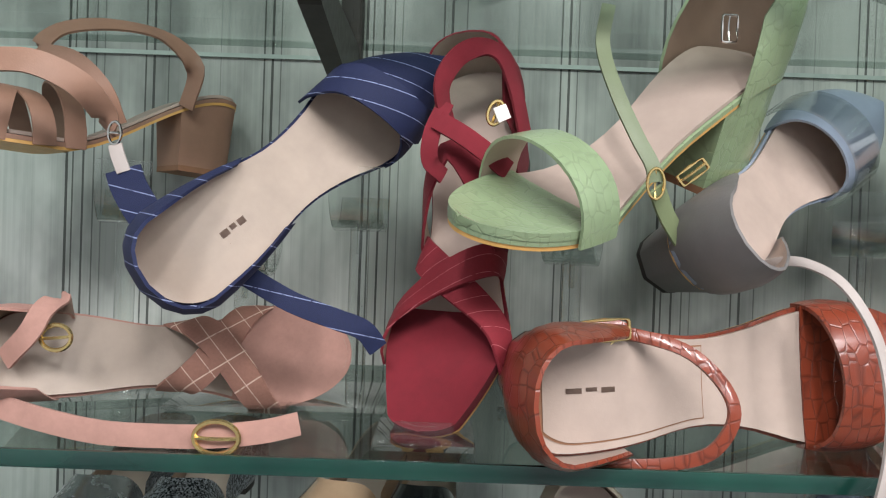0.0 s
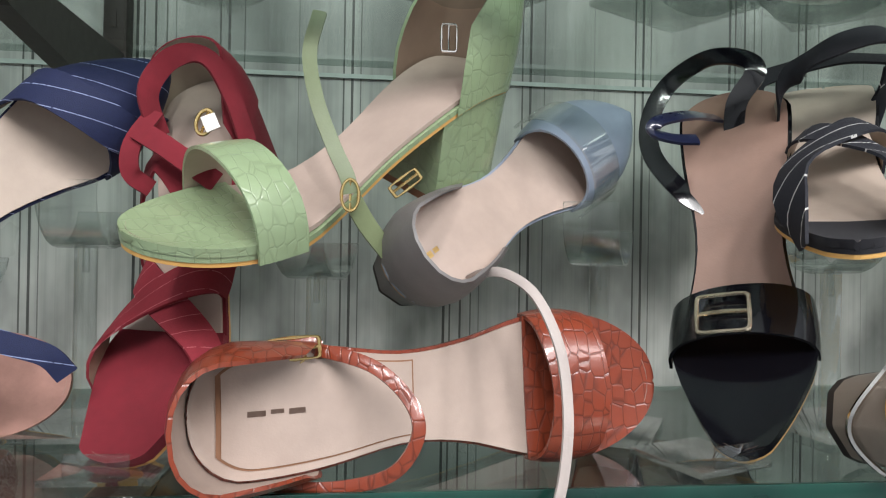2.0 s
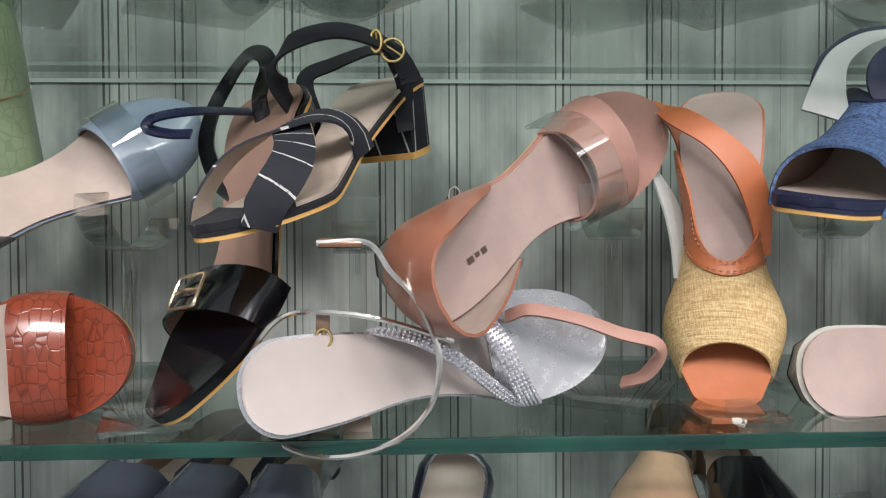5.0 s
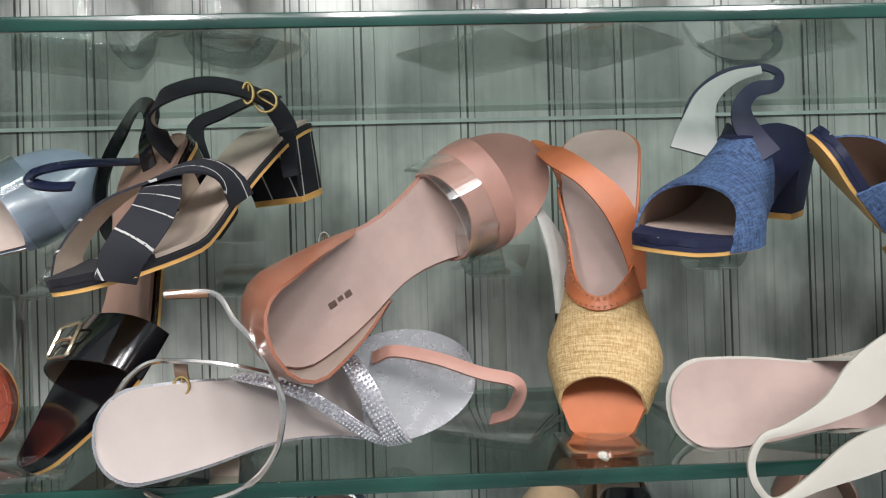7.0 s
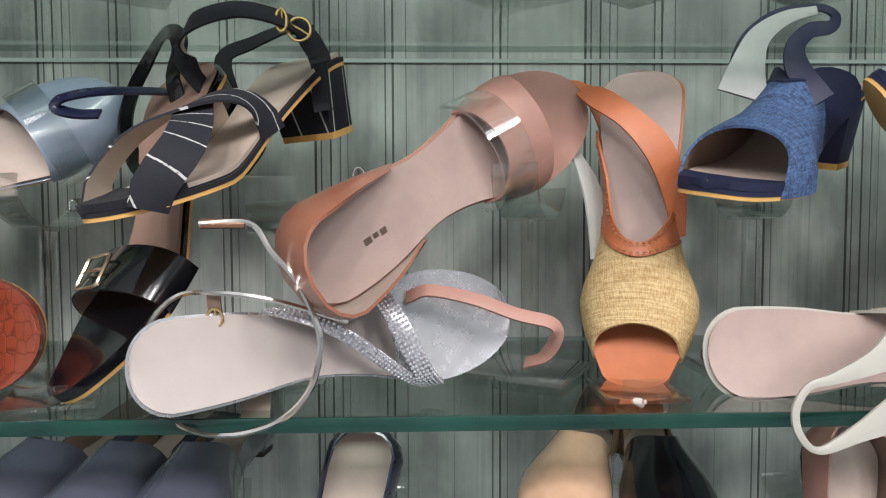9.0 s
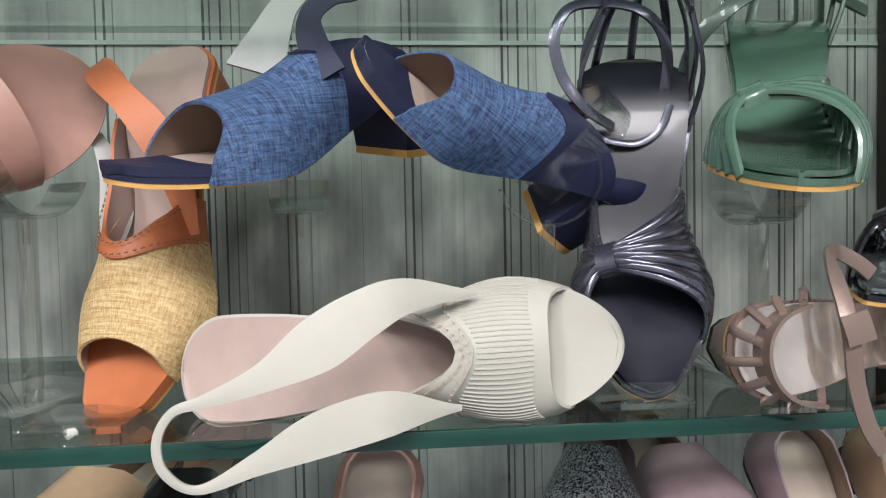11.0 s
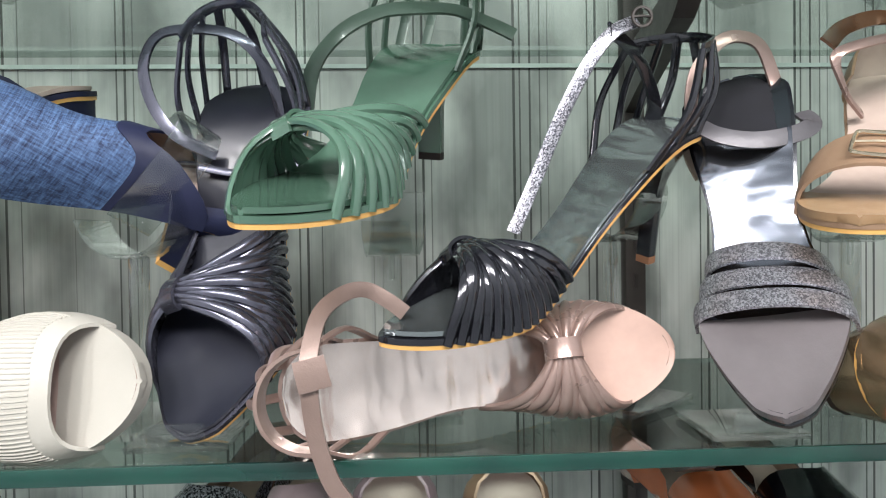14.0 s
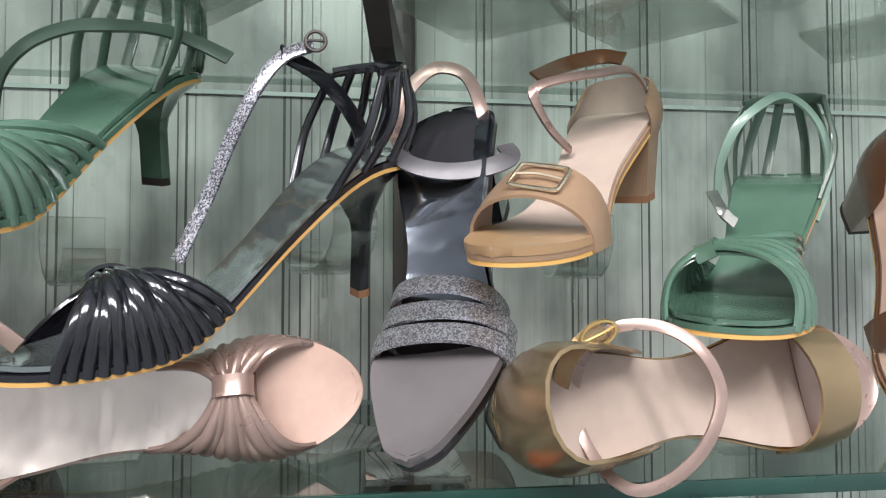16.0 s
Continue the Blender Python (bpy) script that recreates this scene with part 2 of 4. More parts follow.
WALL_PERIOD, WALL_PHASE = 0.2865, 0.2
WALL_LINES = ((.004, .0013, .9), (.010, .0008, .8), (.020, .0010, .85), (.030, .0007, .7), (.038, .0006, .5), (.078, .0008, .8), (.086, .0012, .85), (.100, .0006, .6), (.150, .0005, .35), (.192, .0008, .8), (.200, .0012, .85), (.208, .0006, .6))
WALL = make_wall()
SHOP_PAINT = plain("white_shop_paint", "#c9cdd0", 0.8)
SHOP_FLOOR = plain("pale_shop_tiles", "#8d9194", 0.35)


# ---- building helpers ----
def part(name, bm, material, parent=None, label="", smooth=True, place=None):
    me = bpy.data.meshes.new(name)
    bmesh.ops.recalc_face_normals(bm, faces=bm.faces)
    bm.to_mesh(me)
    bm.free()
    for m in material if isinstance(material, (list, tuple)) else (material,):
        me.materials.append(m)
    if smooth:
        me.shade_smooth()
        me.set_sharp_from_angle(angle=radians(40))
    ob = new(name, me)
    ob.parent = parent
    if place is not None:
        ob.matrix_local = place
    return tagged(ob, label)


def box(bm, cx, cy, cz, sx, sy, sz, bevel=0.0, turn=0.0):
    m = pose(cx, cy, cz, 0, 0, turn) @ Matrix.Diagonal((sx, sy, sz, 1))
    g = bmesh.ops.create_cube(bm, size=1, matrix=m)
    if bevel:
        es = {e for v in g["verts"] for e in v.link_edges}
        bmesh.ops.bevel(bm, geom=list(es), offset=bevel, segments=2, affect="EDGES", profile=0.5)
    return bm


def block(name, material, size, at, bevel=0.0, parent=None, label="", turn=0.0):
    return part(name, box(bmesh.new(), *at, *size, bevel, turn), material, parent, label)


def grid(bm, rows, mats=0, loop=False):
    vs = [[bm.verts.new(p) for p in r] for r in rows]
    fs = []
    for a, b in zip(vs, vs[1:]):
        n = len(a)
        for k in range(n if loop else n - 1):
            f = bm.faces.new((a[k], a[(k + 1) % n], b[(k + 1) % n], b[k]))
            f.material_index = mats
            fs.append(f)
    return vs


def slab(bm, outer, inner, m_out=0, m_in=1):
    """A skin of two faces, outer and inner, closed round its rim."""
    a, b = grid(bm, outer, m_out), grid(bm, inner, m_in)

    def rim(p, q):
        for k in range(len(p) - 1):
            bm.faces.new((p[k], p[k + 1], q[k + 1], q[k])).material_index = m_out

    rim(a[0], b[0]), rim(a[-1], b[-1])
    rim([r[0] for r in a], [r[0] for r in b]), rim([r[-1] for r in a], [r[-1] for r in b])
    return bm


def smooth_path(pts, n):
    """Catmull-Rom through the points, n steps a span."""
    pts = [Vector(p) for p in pts]
    ext = [2 * pts[0] - pts[1]] + pts + [2 * pts[-1] - pts[-2]]
    out = []
    for i in range(1, len(ext) - 2):
        p0, p1, p2, p3 = ext[i - 1:i + 3]
        for k in range(n):
            t = k / n
            out.append(0.5 * (2 * p1 + (p2 - p0) * t + (2 * p0 - 5 * p1 + 4 * p2 - p3) * t * t + (3 * p1 - p0 - 3 * p2 + p3) * t ** 3))
    return out + [pts[-1]]


def ribbon(centre, sides, thick=0.0016, crown=0.0, taper=False):
    """A strap: centre points and half-width vectors; rounded across when crown is given."""
    bm = bmesh.new()
    n = len(centre)
    outer, inner = [], []
    for k, (c, s) in enumerate(zip(centre, sides)):
        tan = (centre[min(k + 1, n - 1)] - centre[max(k - 1, 0)]).normalized()
        nor = tan.cross(s).normalized()
        row_o, row_i = [], []
        for j in range(5):
            a = j / 2 - 1
            base = c + s * a
            row_o.append(base + nor * (thick * 0.5 + crown * (1 - a * a)))
            row_i.append(base - nor * (thick * 0.5 - crown * 0.6 * (1 - a * a)))
        outer.append(row_o), inner.append(row_i)
    return slab(bm, outer, inner)


def cord(pts, radius, n=6, steps=5):
    """A thin round cord or wire along a smooth path."""
    path = smooth_path(pts, steps)
    bm = bmesh.new()
    rows, ref = [], Vector((0.31, 0.2, 0.93))
    for k, c in enumerate(path):
        tan = (path[min(k + 1, len(path) - 1)] - path[max(k - 1, 0)]).normalized()
        a = tan.cross(ref).normalized()
        b = tan.cross(a)
        rows.append([c + (a * math.cos(w) + b * math.sin(w)) * radius for w in (2 * math.pi * i / n for i in range(n))])
    vs = grid(bm, rows, 0, True)
    bm.faces.new(vs[0]), bm.faces.new(vs[-1])
    return bm


# ---- the display wall ----
def structure(ob, label, category):
    return tagged(ob, label, category, "", "structure")


structure(block("wall_back", WALL, (4.4, 0.03, 2.6), (0.75, 0.3035, 0.3)), "pale grey laminate wall with dark upright pin lines", "wall")
# Unseen room shell behind the camera, added for bounce light and reflections.
structure(block("wall_shop", SHOP_PAINT, (4.4, 0.1, 2.8), (0.75, -2.75, 0.3)), "unseen plain pale shop wall across the aisle", "wall")
structure(block("wall_side", SHOP_PAINT, (0.1, 3.05, 2.8), (-1.5, -1.18, 0.3)), "unseen plain pale shop side wall", "wall")
structure(block("wall_end", SHOP_PAINT, (0.1, 3.05, 2.8), (3.0, -1.18, 0.3)), "unseen plain pale shop side wall", "wall")
structure(block("floor", SHOP_FLOOR, (4.6, 3.2, 0.1), (0.75, -1.2, -1.07)), "unseen pale shop floor", "floor")
structure(block("ceiling", SHOP_PAINT, (4.6, 3.2, 0.1), (0.75, -1.2, 1.72)), "unseen plain white shop ceiling", "ceiling")



def glass_shelf(z, label, glint_z=-0.003):
    ob = tagged(new("glass_shelf"), label, "glass shelf", "glass shelves")
    ob.location = (0, 0, z)
    block("pane", GLASS, (3.9, 0.2805, 0.0096), (0.75, 0.1445, -0.005), 0, ob)
    bm = box(bmesh.new(), 0.75, 0.0017, -0.005, 3.9, 0.0034, 0.0105, 0.0012)
    part("polished_edge", bm, EDGE, ob, "dark green polished front edge")
    # Pale strip: the glint along the glass's back edge, put in as colour.
    bm = box(bmesh.new(), 0.75, 0.2865, glint_z, 3.9, 0.0028, 0.004)
    part("back_glint", bm, plain("pale_edge_glint", "#b4c2bb", 0.25), ob, "pale strip painted as the back edge's glint")
    return ob


glass_shelf(0.0, "clear glass shelf with green edge holding sandals")
glass_shelf(0.312, "clear glass shelf with green edge overhead", -0.0185)
glass_shelf(-0.31, "lower clear glass shelf holding closed shoes")


def upright(x, low=-0.65, skew=0.0):
    ob = tagged(new("slotted_upright"), "dark slotted steel upright on the laminate wall", "shelf upright", "shelf uprights")
    ob.location = (x, 0.277, 0)
    bm = bmesh.new()
    box(bm, 0, 0, (0.95 + low) / 2, 0.02, 0.018, 0.95 - low, 0.001)
    part("rail", bm, STEEL_DARK, ob)
    for k in range(int((0.94 - low) / 0.035)):
        block("slot", SOLE_DARK, (0.0035, 0.0015, 0.014), (0, -0.0098, low + 0.03 + k * 0.035), 0, ob)
    for z in (0.302, -0.012, -0.322) if low < 0 else (0.302,):
        bm = bmesh.new()
        prof = [(0.0, -0.06), (-0.2, -0.028), (-0.24, -0.012), (-0.24, -0.002), (0.0, -0.002)]
        a = [bm.verts.new((y * skew - 0.008, y, z + h)) for y, h in prof]
        b = [bm.verts.new((y * skew + 0.008, y, z + h)) for y, h in prof]
        bm.faces.new(a), bm.faces.new(b[::-1])
        for i in range(5):
            bm.faces.new((a[i], a[(i + 1) % 5], b[(i + 1) % 5], b[i]))
        part("bracket", bm, STEEL_DARK, ob, "dark steel shelf bracket arm", False)
    return ob


upright(-0.09, 0.23)
upright(1.47, skew=0.146)


# ---- acrylic stands ----
def stand(x, y, z, high, turn=0.0, plate=0.085, tip=0.0, radius=0.036, kind="clear acrylic shoe stand with square base"):
    ob = tagged(new("acrylic_stand"), kind, "shoe stand", "acrylic stands")
    ob.matrix_world = pose(x, y, z, 0, 0, turn)
    p = block("base_plate", ACRYLIC, (plate, plate, 0.004), (0, 0, 0.003), 0.0008, ob)
    p.visible_shadow = False
    if high <= 0.01:
        block("lip", ACRYLIC, (0.034, 0.0024, 0.013), (0, -plate / 2 + 0.002, 0.0115), 0.0008, ob, "upturned clear front lip").visible_shadow = False
    if high > 0.01:
        bm = box(bmesh.new(), 0, 0, high / 2 + 0.004, 0.014, 0.009, high, 0.0018)
        part("post", bm, ACRYLIC, ob).visible_shadow = False
        # a bent strip that cups the shoe
        bm = bmesh.new()
        outer, inner = [], []
        for k in range(13):
            a = radians(-105 + k * 15 + tip)
            for rows, r in ((outer, radius), (inner, radius - 0.0024)):
                rows.append([Vector((s * 0.019, math.sin(a) * r, high + radius + 0.002 - math.cos(a) * r)) for s in (-1, -0.3, 0.3, 1)])
        slab(bm, outer, inner, 0, 0)
        part("cradle", bm, ACRYLIC, ob, "bent clear cradle strip").visible_shadow = False
        bm = box(bmesh.new(), 0, 0, high - 0.004, 0.004, 0.004, 0.022, 0.0008)
        part("peg", bm, ACRYLIC, ob)
    return ob


# ---- shoe maker ----
# Outline of a sole: half widths at knots along it, where the toe begins to close, how roundly, and how broad its end stays.
KNOTS = [0, .1, .25, .42, .56, .72, .86, 1.0]
BODY = [.86, .9, .84, .68, .8, 1.12, 1.16, 1.12]
ROUND = (BODY, .7, 2.0, 0.0)
FULL = (BODY, .74, 2.2, 0.0)
BLUNT = (BODY, .7, 1.0, .46)
CHISEL = (BODY, .64, 1.15, .2)
POINT = (BODY, .64, 1.55, 0.0)


def outline(u, toe):
    body, start, power, end = toe
    u = min(max(u, 0.0), 1.0)
    k = max(i for i in range(len(KNOTS) - 1) if KNOTS[i] <= u)
    t = (u - KNOTS[k]) / (KNOTS[k + 1] - KNOTS[k])
    p1, p2 = body[k], body[k + 1]
    p0 = body[k - 1] if k else p1
    p3 = body[min(k + 2, len(body) - 1)]
    w = 0.5 * (2 * p1 + (p2 - p0) * t + (2 * p0 - 5 * p1 + 4 * p2 - p3) * t * t + (3 * p1 - p0 - 3 * p2 + p3) * t ** 3)
    if u < .11:
        w *= max(1 - ((.11 - u) / .11) ** 2.2, 0.0) ** (1 / 2.2)
    if u > start:
        a = (u - start) / (1 - start)
        w *= end + (1 - end) * max(1 - a ** max(power, 1.35), 0.0) ** (1 / max(power, 1.0))
    if end and u > .965:
        w *= max(1 - ((u - .965) / .035) ** 2, 0.0) ** .5
    return max(w, .04)


def ease(us, a):
    """A smooth value along evenly spaced knots."""
    n = len(us) - 1
    x = min(max(a, 0.0), 1.0) * n
    k = min(int(x), n - 1)
    t = x - k
    p1, p2 = us[k], us[k + 1]
    p0 = us[k - 1] if k > 0 else p1
    p3 = us[k + 2] if k + 2 <= n else p2
    return 0.5 * (2 * p1 + (p2 - p0) * t + (2 * p0 - 5 * p1 + 4 * p2 - p3) * t * t + (3 * p1 - p0 - 3 * p2 + p3) * t ** 3)


class Shoe:
    def __init__(self, name, label, org, head, up, scale, high, long=0.235, wide=1.0, toe=ROUND, category="sandal", group="sandals on the shelf"):
        h = Vector(head).normalized()
        u = Vector(up)
        u = (u - h * u.dot(h)).normalized()
        s = u.cross(h)
        self.m = Matrix(((h.x, s.x, u.x, org[0]), (h.y, s.y, u.y, org[1]), (h.z, s.z, u.z, org[2]), (0, 0, 0, 1))) @ Matrix.Scale(scale, 4)
        self.ob = tagged(new(name), label, category, group)
        self.ob.matrix_world = self.m
        self.inv = self.m.inverted()
        self.h, self.l, self.w, self.toe = high, long, wide, toe

    def half(self, u):
        return outline(u, self.toe) * 0.0315 * self.w

    def z(self, u):
        s = min(max((u - .08) / .6, 0), 1)
        s = s * s * (3 - 2 * s)
        return self.h * (1 - s) + 0.004 + 0.05 * max(u - 0.82, 0) ** 2 * 2

    def at(self, u, v=0.0, up=0.0):
        return Vector((u * self.l, v * self.half(u), self.z(u) + up))

    def add(self, name, bm, material, label="", smooth=True):
        return part(name, bm, material, self.ob, label, smooth)

    def layer(self, name, material, inset, top, low, u0=0.0, u1=1.0, label="", dish=0.0):
        bm = bmesh.new()
        if name == "toe_cover":
            dish = 0.0016
        us = [u0 + (u1 - u0) * (0.5 - 0.5 * math.cos(math.pi * k / 36)) for k in range(37)]
        rows = []
        for u in us:
            uu = 0.5 + (u - 0.5) * (1 - (1 - inset) * 0.35)
            c = self.at(uu)
            hw = self.half(u) * inset
            rows.append([(c.x, hw * v, c.z + top + dish * v * v) for v in (-1, -.93, -.6, 0, .6, .93, 1)])
        low_rows = [[(x, y, z - top + low) for x, y, z in r] for r in rows]
        slab(bm, rows, low_rows, 0, 0)
        return self.add(name, bm, material, label)

    def base(self, insole, rim, sole, cut=0.0, lab=""):
        self.layer("insole", insole, 0.93, 0.0028, 0.0, dish=0.0016, label=lab)
        self.layer("midsole", rim, 1.0, 0.0008, -0.0026)
        self.layer("outsole", sole, 0.99, -0.0026, -0.0052)
        return self

    def sock(self, material, rim, end=0.36):
        """A separate padded heel lining with a thin pressed rim."""
        self.layer("heel_pad_rim", rim, 0.80, 0.0034, 0.001, 0.03, end, dish=0.001)
        self.layer("heel_pad", material, 0.77, 0.0039, 0.001, 0.036, end - 0.004, dish=0.001)
        return self

    def heel(self, material, tip, sx=0.85, sy=0.85, uh=0.24, shift=0.0, slim=0.0, lab=""):
        us = [uh, uh * .75, uh * .5, uh * .3, uh * .15, 0.03, 0.0]
        ring = [(u, 1) for u in us] + [(u, -1) for u in us[::-1]]
        cx = self.l * uh * 0.5
        rows = []
        for k in range(9):
            a = k / 8
            fx, fy = 1 + (sx - 1) * a, 1 + (sy - 1) * a
            if slim:
                q = min(a * 2.4, 1) ** 0.6
                fx, fy = 1 + (slim - 1) * q, 1 + (slim - 1) * q
            row = []
            for u, v in ring:
                p = self.at(u, v * 0.97, -0.005)
                x = cx + (p.x - cx) * fx + shift * a
                row.append((x, p.y * fy, p.z * (1 - a) + 0.004 * a))
            rows.append(row)
        bm = bmesh.new()
        vs = grid(bm, rows, 0, True)
        bm.faces.new(vs[-1])
        self.add("heel", bm, material, lab)
        bm = bmesh.new()
        tips = [rows[-1], [(x, y, z - 0.005) for x, y, z in rows[-1]]]
        vs = grid(bm, tips, 0, True)
        bm.faces.new(vs[0]), bm.faces.new(vs[-1])
        self.add("heel_tip", bm, tip)
        return self

    def arch_path(self, us, tall, reach=1.04, lean=0.0, n=18, sink=0.004):
        """Over the foot from the left edge to the right one; us: u at even steps of the way."""
        out = []
        for k in range(n + 1):
            a = k / n
            u = ease(us, a)
            c = math.cos(math.pi * a)
            v = reach * c
            out.append(Vector((u * self.l + lean * math.sin(math.pi * a), v * self.half(u), self.z(u) - sink + (tall + sink) * math.sin(math.pi * a) ** 0.75)))
        return out

    def strap(self, us, tall, half, material, lining=None, reach=1.04, thick=0.0018, crown=0.0006, name="strap", lab="", lean=0.0):
        path = self.arch_path(us, tall, reach, lean)
        sides = []
        for k, p in enumerate(path):
            tan = (path[min(k + 1, 18)] - path[max(k - 1, 0)]).normalized()
            out = Vector((0, p.y, max(p.z - self.z(p.x / self.l), 0.0) + 0.004)).normalized()
            sides.append(out.cross(tan).normalized() * half)
        return self.add(name, ribbon(path, sides, thick, crown), (material, lining or LINING), lab)

    def beads(self, us, tall, cols, pitch, r, reach=1.04):
        """Rows of small cut stones set along a strap."""
        path = self.arch_path(us, tall, reach)
        dense = smooth_path(path, 6)
        bm, run, last = bmesh.new(), 0.0, dense[0]
        for k in range(1, len(dense) - 1):
            run += (dense[k] - last).length
            last = dense[k]
            if run < pitch:
                continue
            run = 0.0
            tan = (dense[k + 1] - dense[k - 1]).normalized()
            out = Vector((0, last.y, max(last.z - self.z(last.x / self.l), 0.0) + 0.004)).normalized()
            side = out.cross(tan).normalized()
            for j in range(cols):
                c = last + side * (j - (cols - 1) / 2) * pitch + side.cross(tan).normalized() * -0.0012
                bmesh.ops.create_icosphere(bm, subdivisions=1, radius=r, matrix=Matrix.Translation(c))
        return tagged(self.add("rhinestone_mesh", bm, STONE, "bright clear cut stones", False), kind="stuff")

    def stitches(self, us, tall, material, reach=1.04, pitch=0.0036):
        """A seam: short raised threads along an arch over the foot."""
        dense = smooth_path(self.arch_path(us, tall, reach), 6)
        bm, run = bmesh.new(), 0.0
        for k in range(1, len(dense) - 1):
            run += (dense[k] - dense[k - 1]).length
            if run < pitch:
                continue
            run = 0.0
            tan = (dense[k + 1] - dense[k - 1]).normalized()
            side = tan.cross(Vector((1, 0, 0))).normalized()
            m = Matrix((tan, side, tan.cross(side))).transposed().to_4x4()
            m.translation = dense[k]
            bmesh.ops.create_cube(bm, size=1, matrix=m @ Matrix.Diagonal((0.0021, 0.0008, 0.0008, 1)))
        return tagged(self.add("stitching", bm, material, "fine raised seam threads", False), kind="stuff")

    def clip(self, us, tall, half):
        """The clear bent strip of a stand that holds this shoe."""
        path = self.arch_path(us, tall, 1.12, 0, 18, 0.012)
        sides = []
        for k, p in enumerate(path):
            tan = (path[min(k + 1, 18)] - path[max(k - 1, 0)]).normalized()
            out = Vector((0, p.y, max(p.z - self.z(p.x / self.l), 0.0) + 0.004)).normalized()
            sides.append(out.cross(tan).normalized() * half)
        ob = new("acrylic_clip")
        ob.matrix_world = self.m
        part("strip", ribbon(path, sides, 0.0022, 0), ACRYLIC, ob).visible_shadow = False
        low = self.at(us[1], 0, -0.014)
        part("peg", box(bmesh.new(), low.x, low.y, low.z, 0.006, 0.006, 0.02, 0.001), ACRYLIC, ob).visible_shadow = False
        return tagged(ob, "clear bent acrylic clip holding a sandal", "shoe stand", "acrylic clips")

    def vamp(self, front, back, tall_f, tall_b, material, lining=None, reach=1.05, name="vamp", lab="", thick=0.002):
        """A wide upper. front, back: u at even steps from the left edge over to the right one."""
        fa, ba = self.arch_path(front, tall_f, reach), self.arch_path(back, tall_b, reach)
        outer, inner = [], []
        for i in range(9):
            w = i / 8
            row_o, row_i = [], []
            for k in range(19):
                a = k / 18
                u = ease(front, a) * (1 - w) + ease(back, a) * w
                c = math.cos(math.pi * a)
                tall = tall_f * (1 - w) + tall_b * w
                v = reach * c * self.half(u)
                s = math.sin(math.pi * a) ** 0.75
                p = Vector((u * self.l, v, self.z(u) - 0.004 + (tall + 0.004) * s))
                n = Vector((0, v, 0.02 * s + 0.001)).normalized()
                row_o.append(p), row_i.append(p - n * thick)
            outer.append(row_o), inner.append(row_i)
        return self.add(name, slab(bmesh.new(), outer, inner), (material, lining or LINING), lab)

    def counter(self, uc, tall, material, lining=None, low_end=0.5, lab="", left=None, right=None, name="heel_counter"):
        """The wall round the heel."""
        l, r = left or uc, right or uc
        us = [l * (1 - k / 9) ** 1.6 for k in range(10)]
        ur = [r * (k / 9) ** 1.6 for k in range(10)]
        ring = [(u, 1, 1 - k / 9) for k, u in enumerate(us)] + [(u, -1, k / 9) for k, u in enumerate(ur)][1:]
        outer, inner = [], []
        for u, v, e in ring:
            t = tall * (1 - (1 - low_end) * e ** 2)
            p = self.at(u, v * 1.03)
            if u < 0.02:
                p.y = v * self.half(u) * (0.4 if u == 0 else 1)
            cen = Vector((0.1 * self.l, 0, p.z))
            d = (cen - p)
            d.z = 0
            d = d.normalized()
            row_o, row_i = [], []
            for k in range(5):
                h = -0.004 + (t + 0.004) * k / 4
                q = p + Vector((0, 0, h)) + d * (0.0055 * (k / 4) ** 2 - 0.002 * math.sin(math.pi * k / 4))
                row_o.append(q), row_i.append(q + d * 0.0019)
            outer.append(row_o), inner.append(row_i)
        return self.add(name, slab(bmesh.new(), outer, inner), (material, lining or LINING), lab)

    def loose(self, pts, half, material, lining=None, face=(0, -0.9, 0.3), name="ankle_strap", lab="", thick=0.0018, steps=6, crown=0.0004):
        """A strap through places in the room; face: the way its flat side looks."""
        path = [self.inv @ p for p in smooth_path(pts, steps)]
        f = (self.inv.to_3x3() @ Vector(face)).normalized()
        sides = []
        for k in range(len(path)):
            tan = (path[min(k + 1, len(path) - 1)] - path[max(k - 1, 0)]).normalized()
            s = f.cross(tan)
            w = half if isinstance(half, float) else ease(half, k / (len(path) - 1))
            sides.append((s.normalized() if s.length > 0.05 else Vector((0, 1, 0))) * w)
        return self.add(name, ribbon(path, sides, thick, crown), (material, lining or material), lab)

    def wire(self, pts, radius, material, name="piping", lab="", steps=6):
        return self.add(name, cord([self.inv @ Vector(p) for p in pts], radius, 6, steps), material, lab)

    def buckle(self, at, right, up, w, h, material, r=0.0016, oval=False, lab=""):
        """A frame buckle at a place in the room, with its tongue."""
        c, x, y = Vector(at), Vector(right).normalized(), Vector(up).normalized()
        y = (y - x * y.dot(x)).normalized()
        bm = bmesh.new()
        rows = []
        n = 28
        for k in range(n):
            a = 2 * math.pi * k / n
            e = 1.0 if oval else 0.22
            px = math.copysign(abs(math.cos(a)) ** e, math.cos(a)) * w
            py = math.copysign(abs(math.sin(a)) ** e, math.sin(a)) * h
            p = c + x * px + y * py
            d = (x * px + y * py).normalized()
            z = x.cross(y)
            rows.append([self.inv @ (p + d * r * math.cos(b) + z * r * math.sin(b)) for b in (2 * math.pi * i / 6 for i in range(6))])
        rows.append(rows[0])
        grid(bm, rows, 0, True)
        bmesh.ops.remove_doubles(bm, verts=bm.verts, dist=1e-6)
        b = self.add("buckle", bm, material, lab)
        z = x.cross(y).normalized()
        part("tongue", cord([self.inv @ (c - x * w), self.inv @ (c + z * 0.002), self.inv @ (c + x * w * 1.05)], r * 0.7 / 1.0, 5, 3), material, b)
        return b

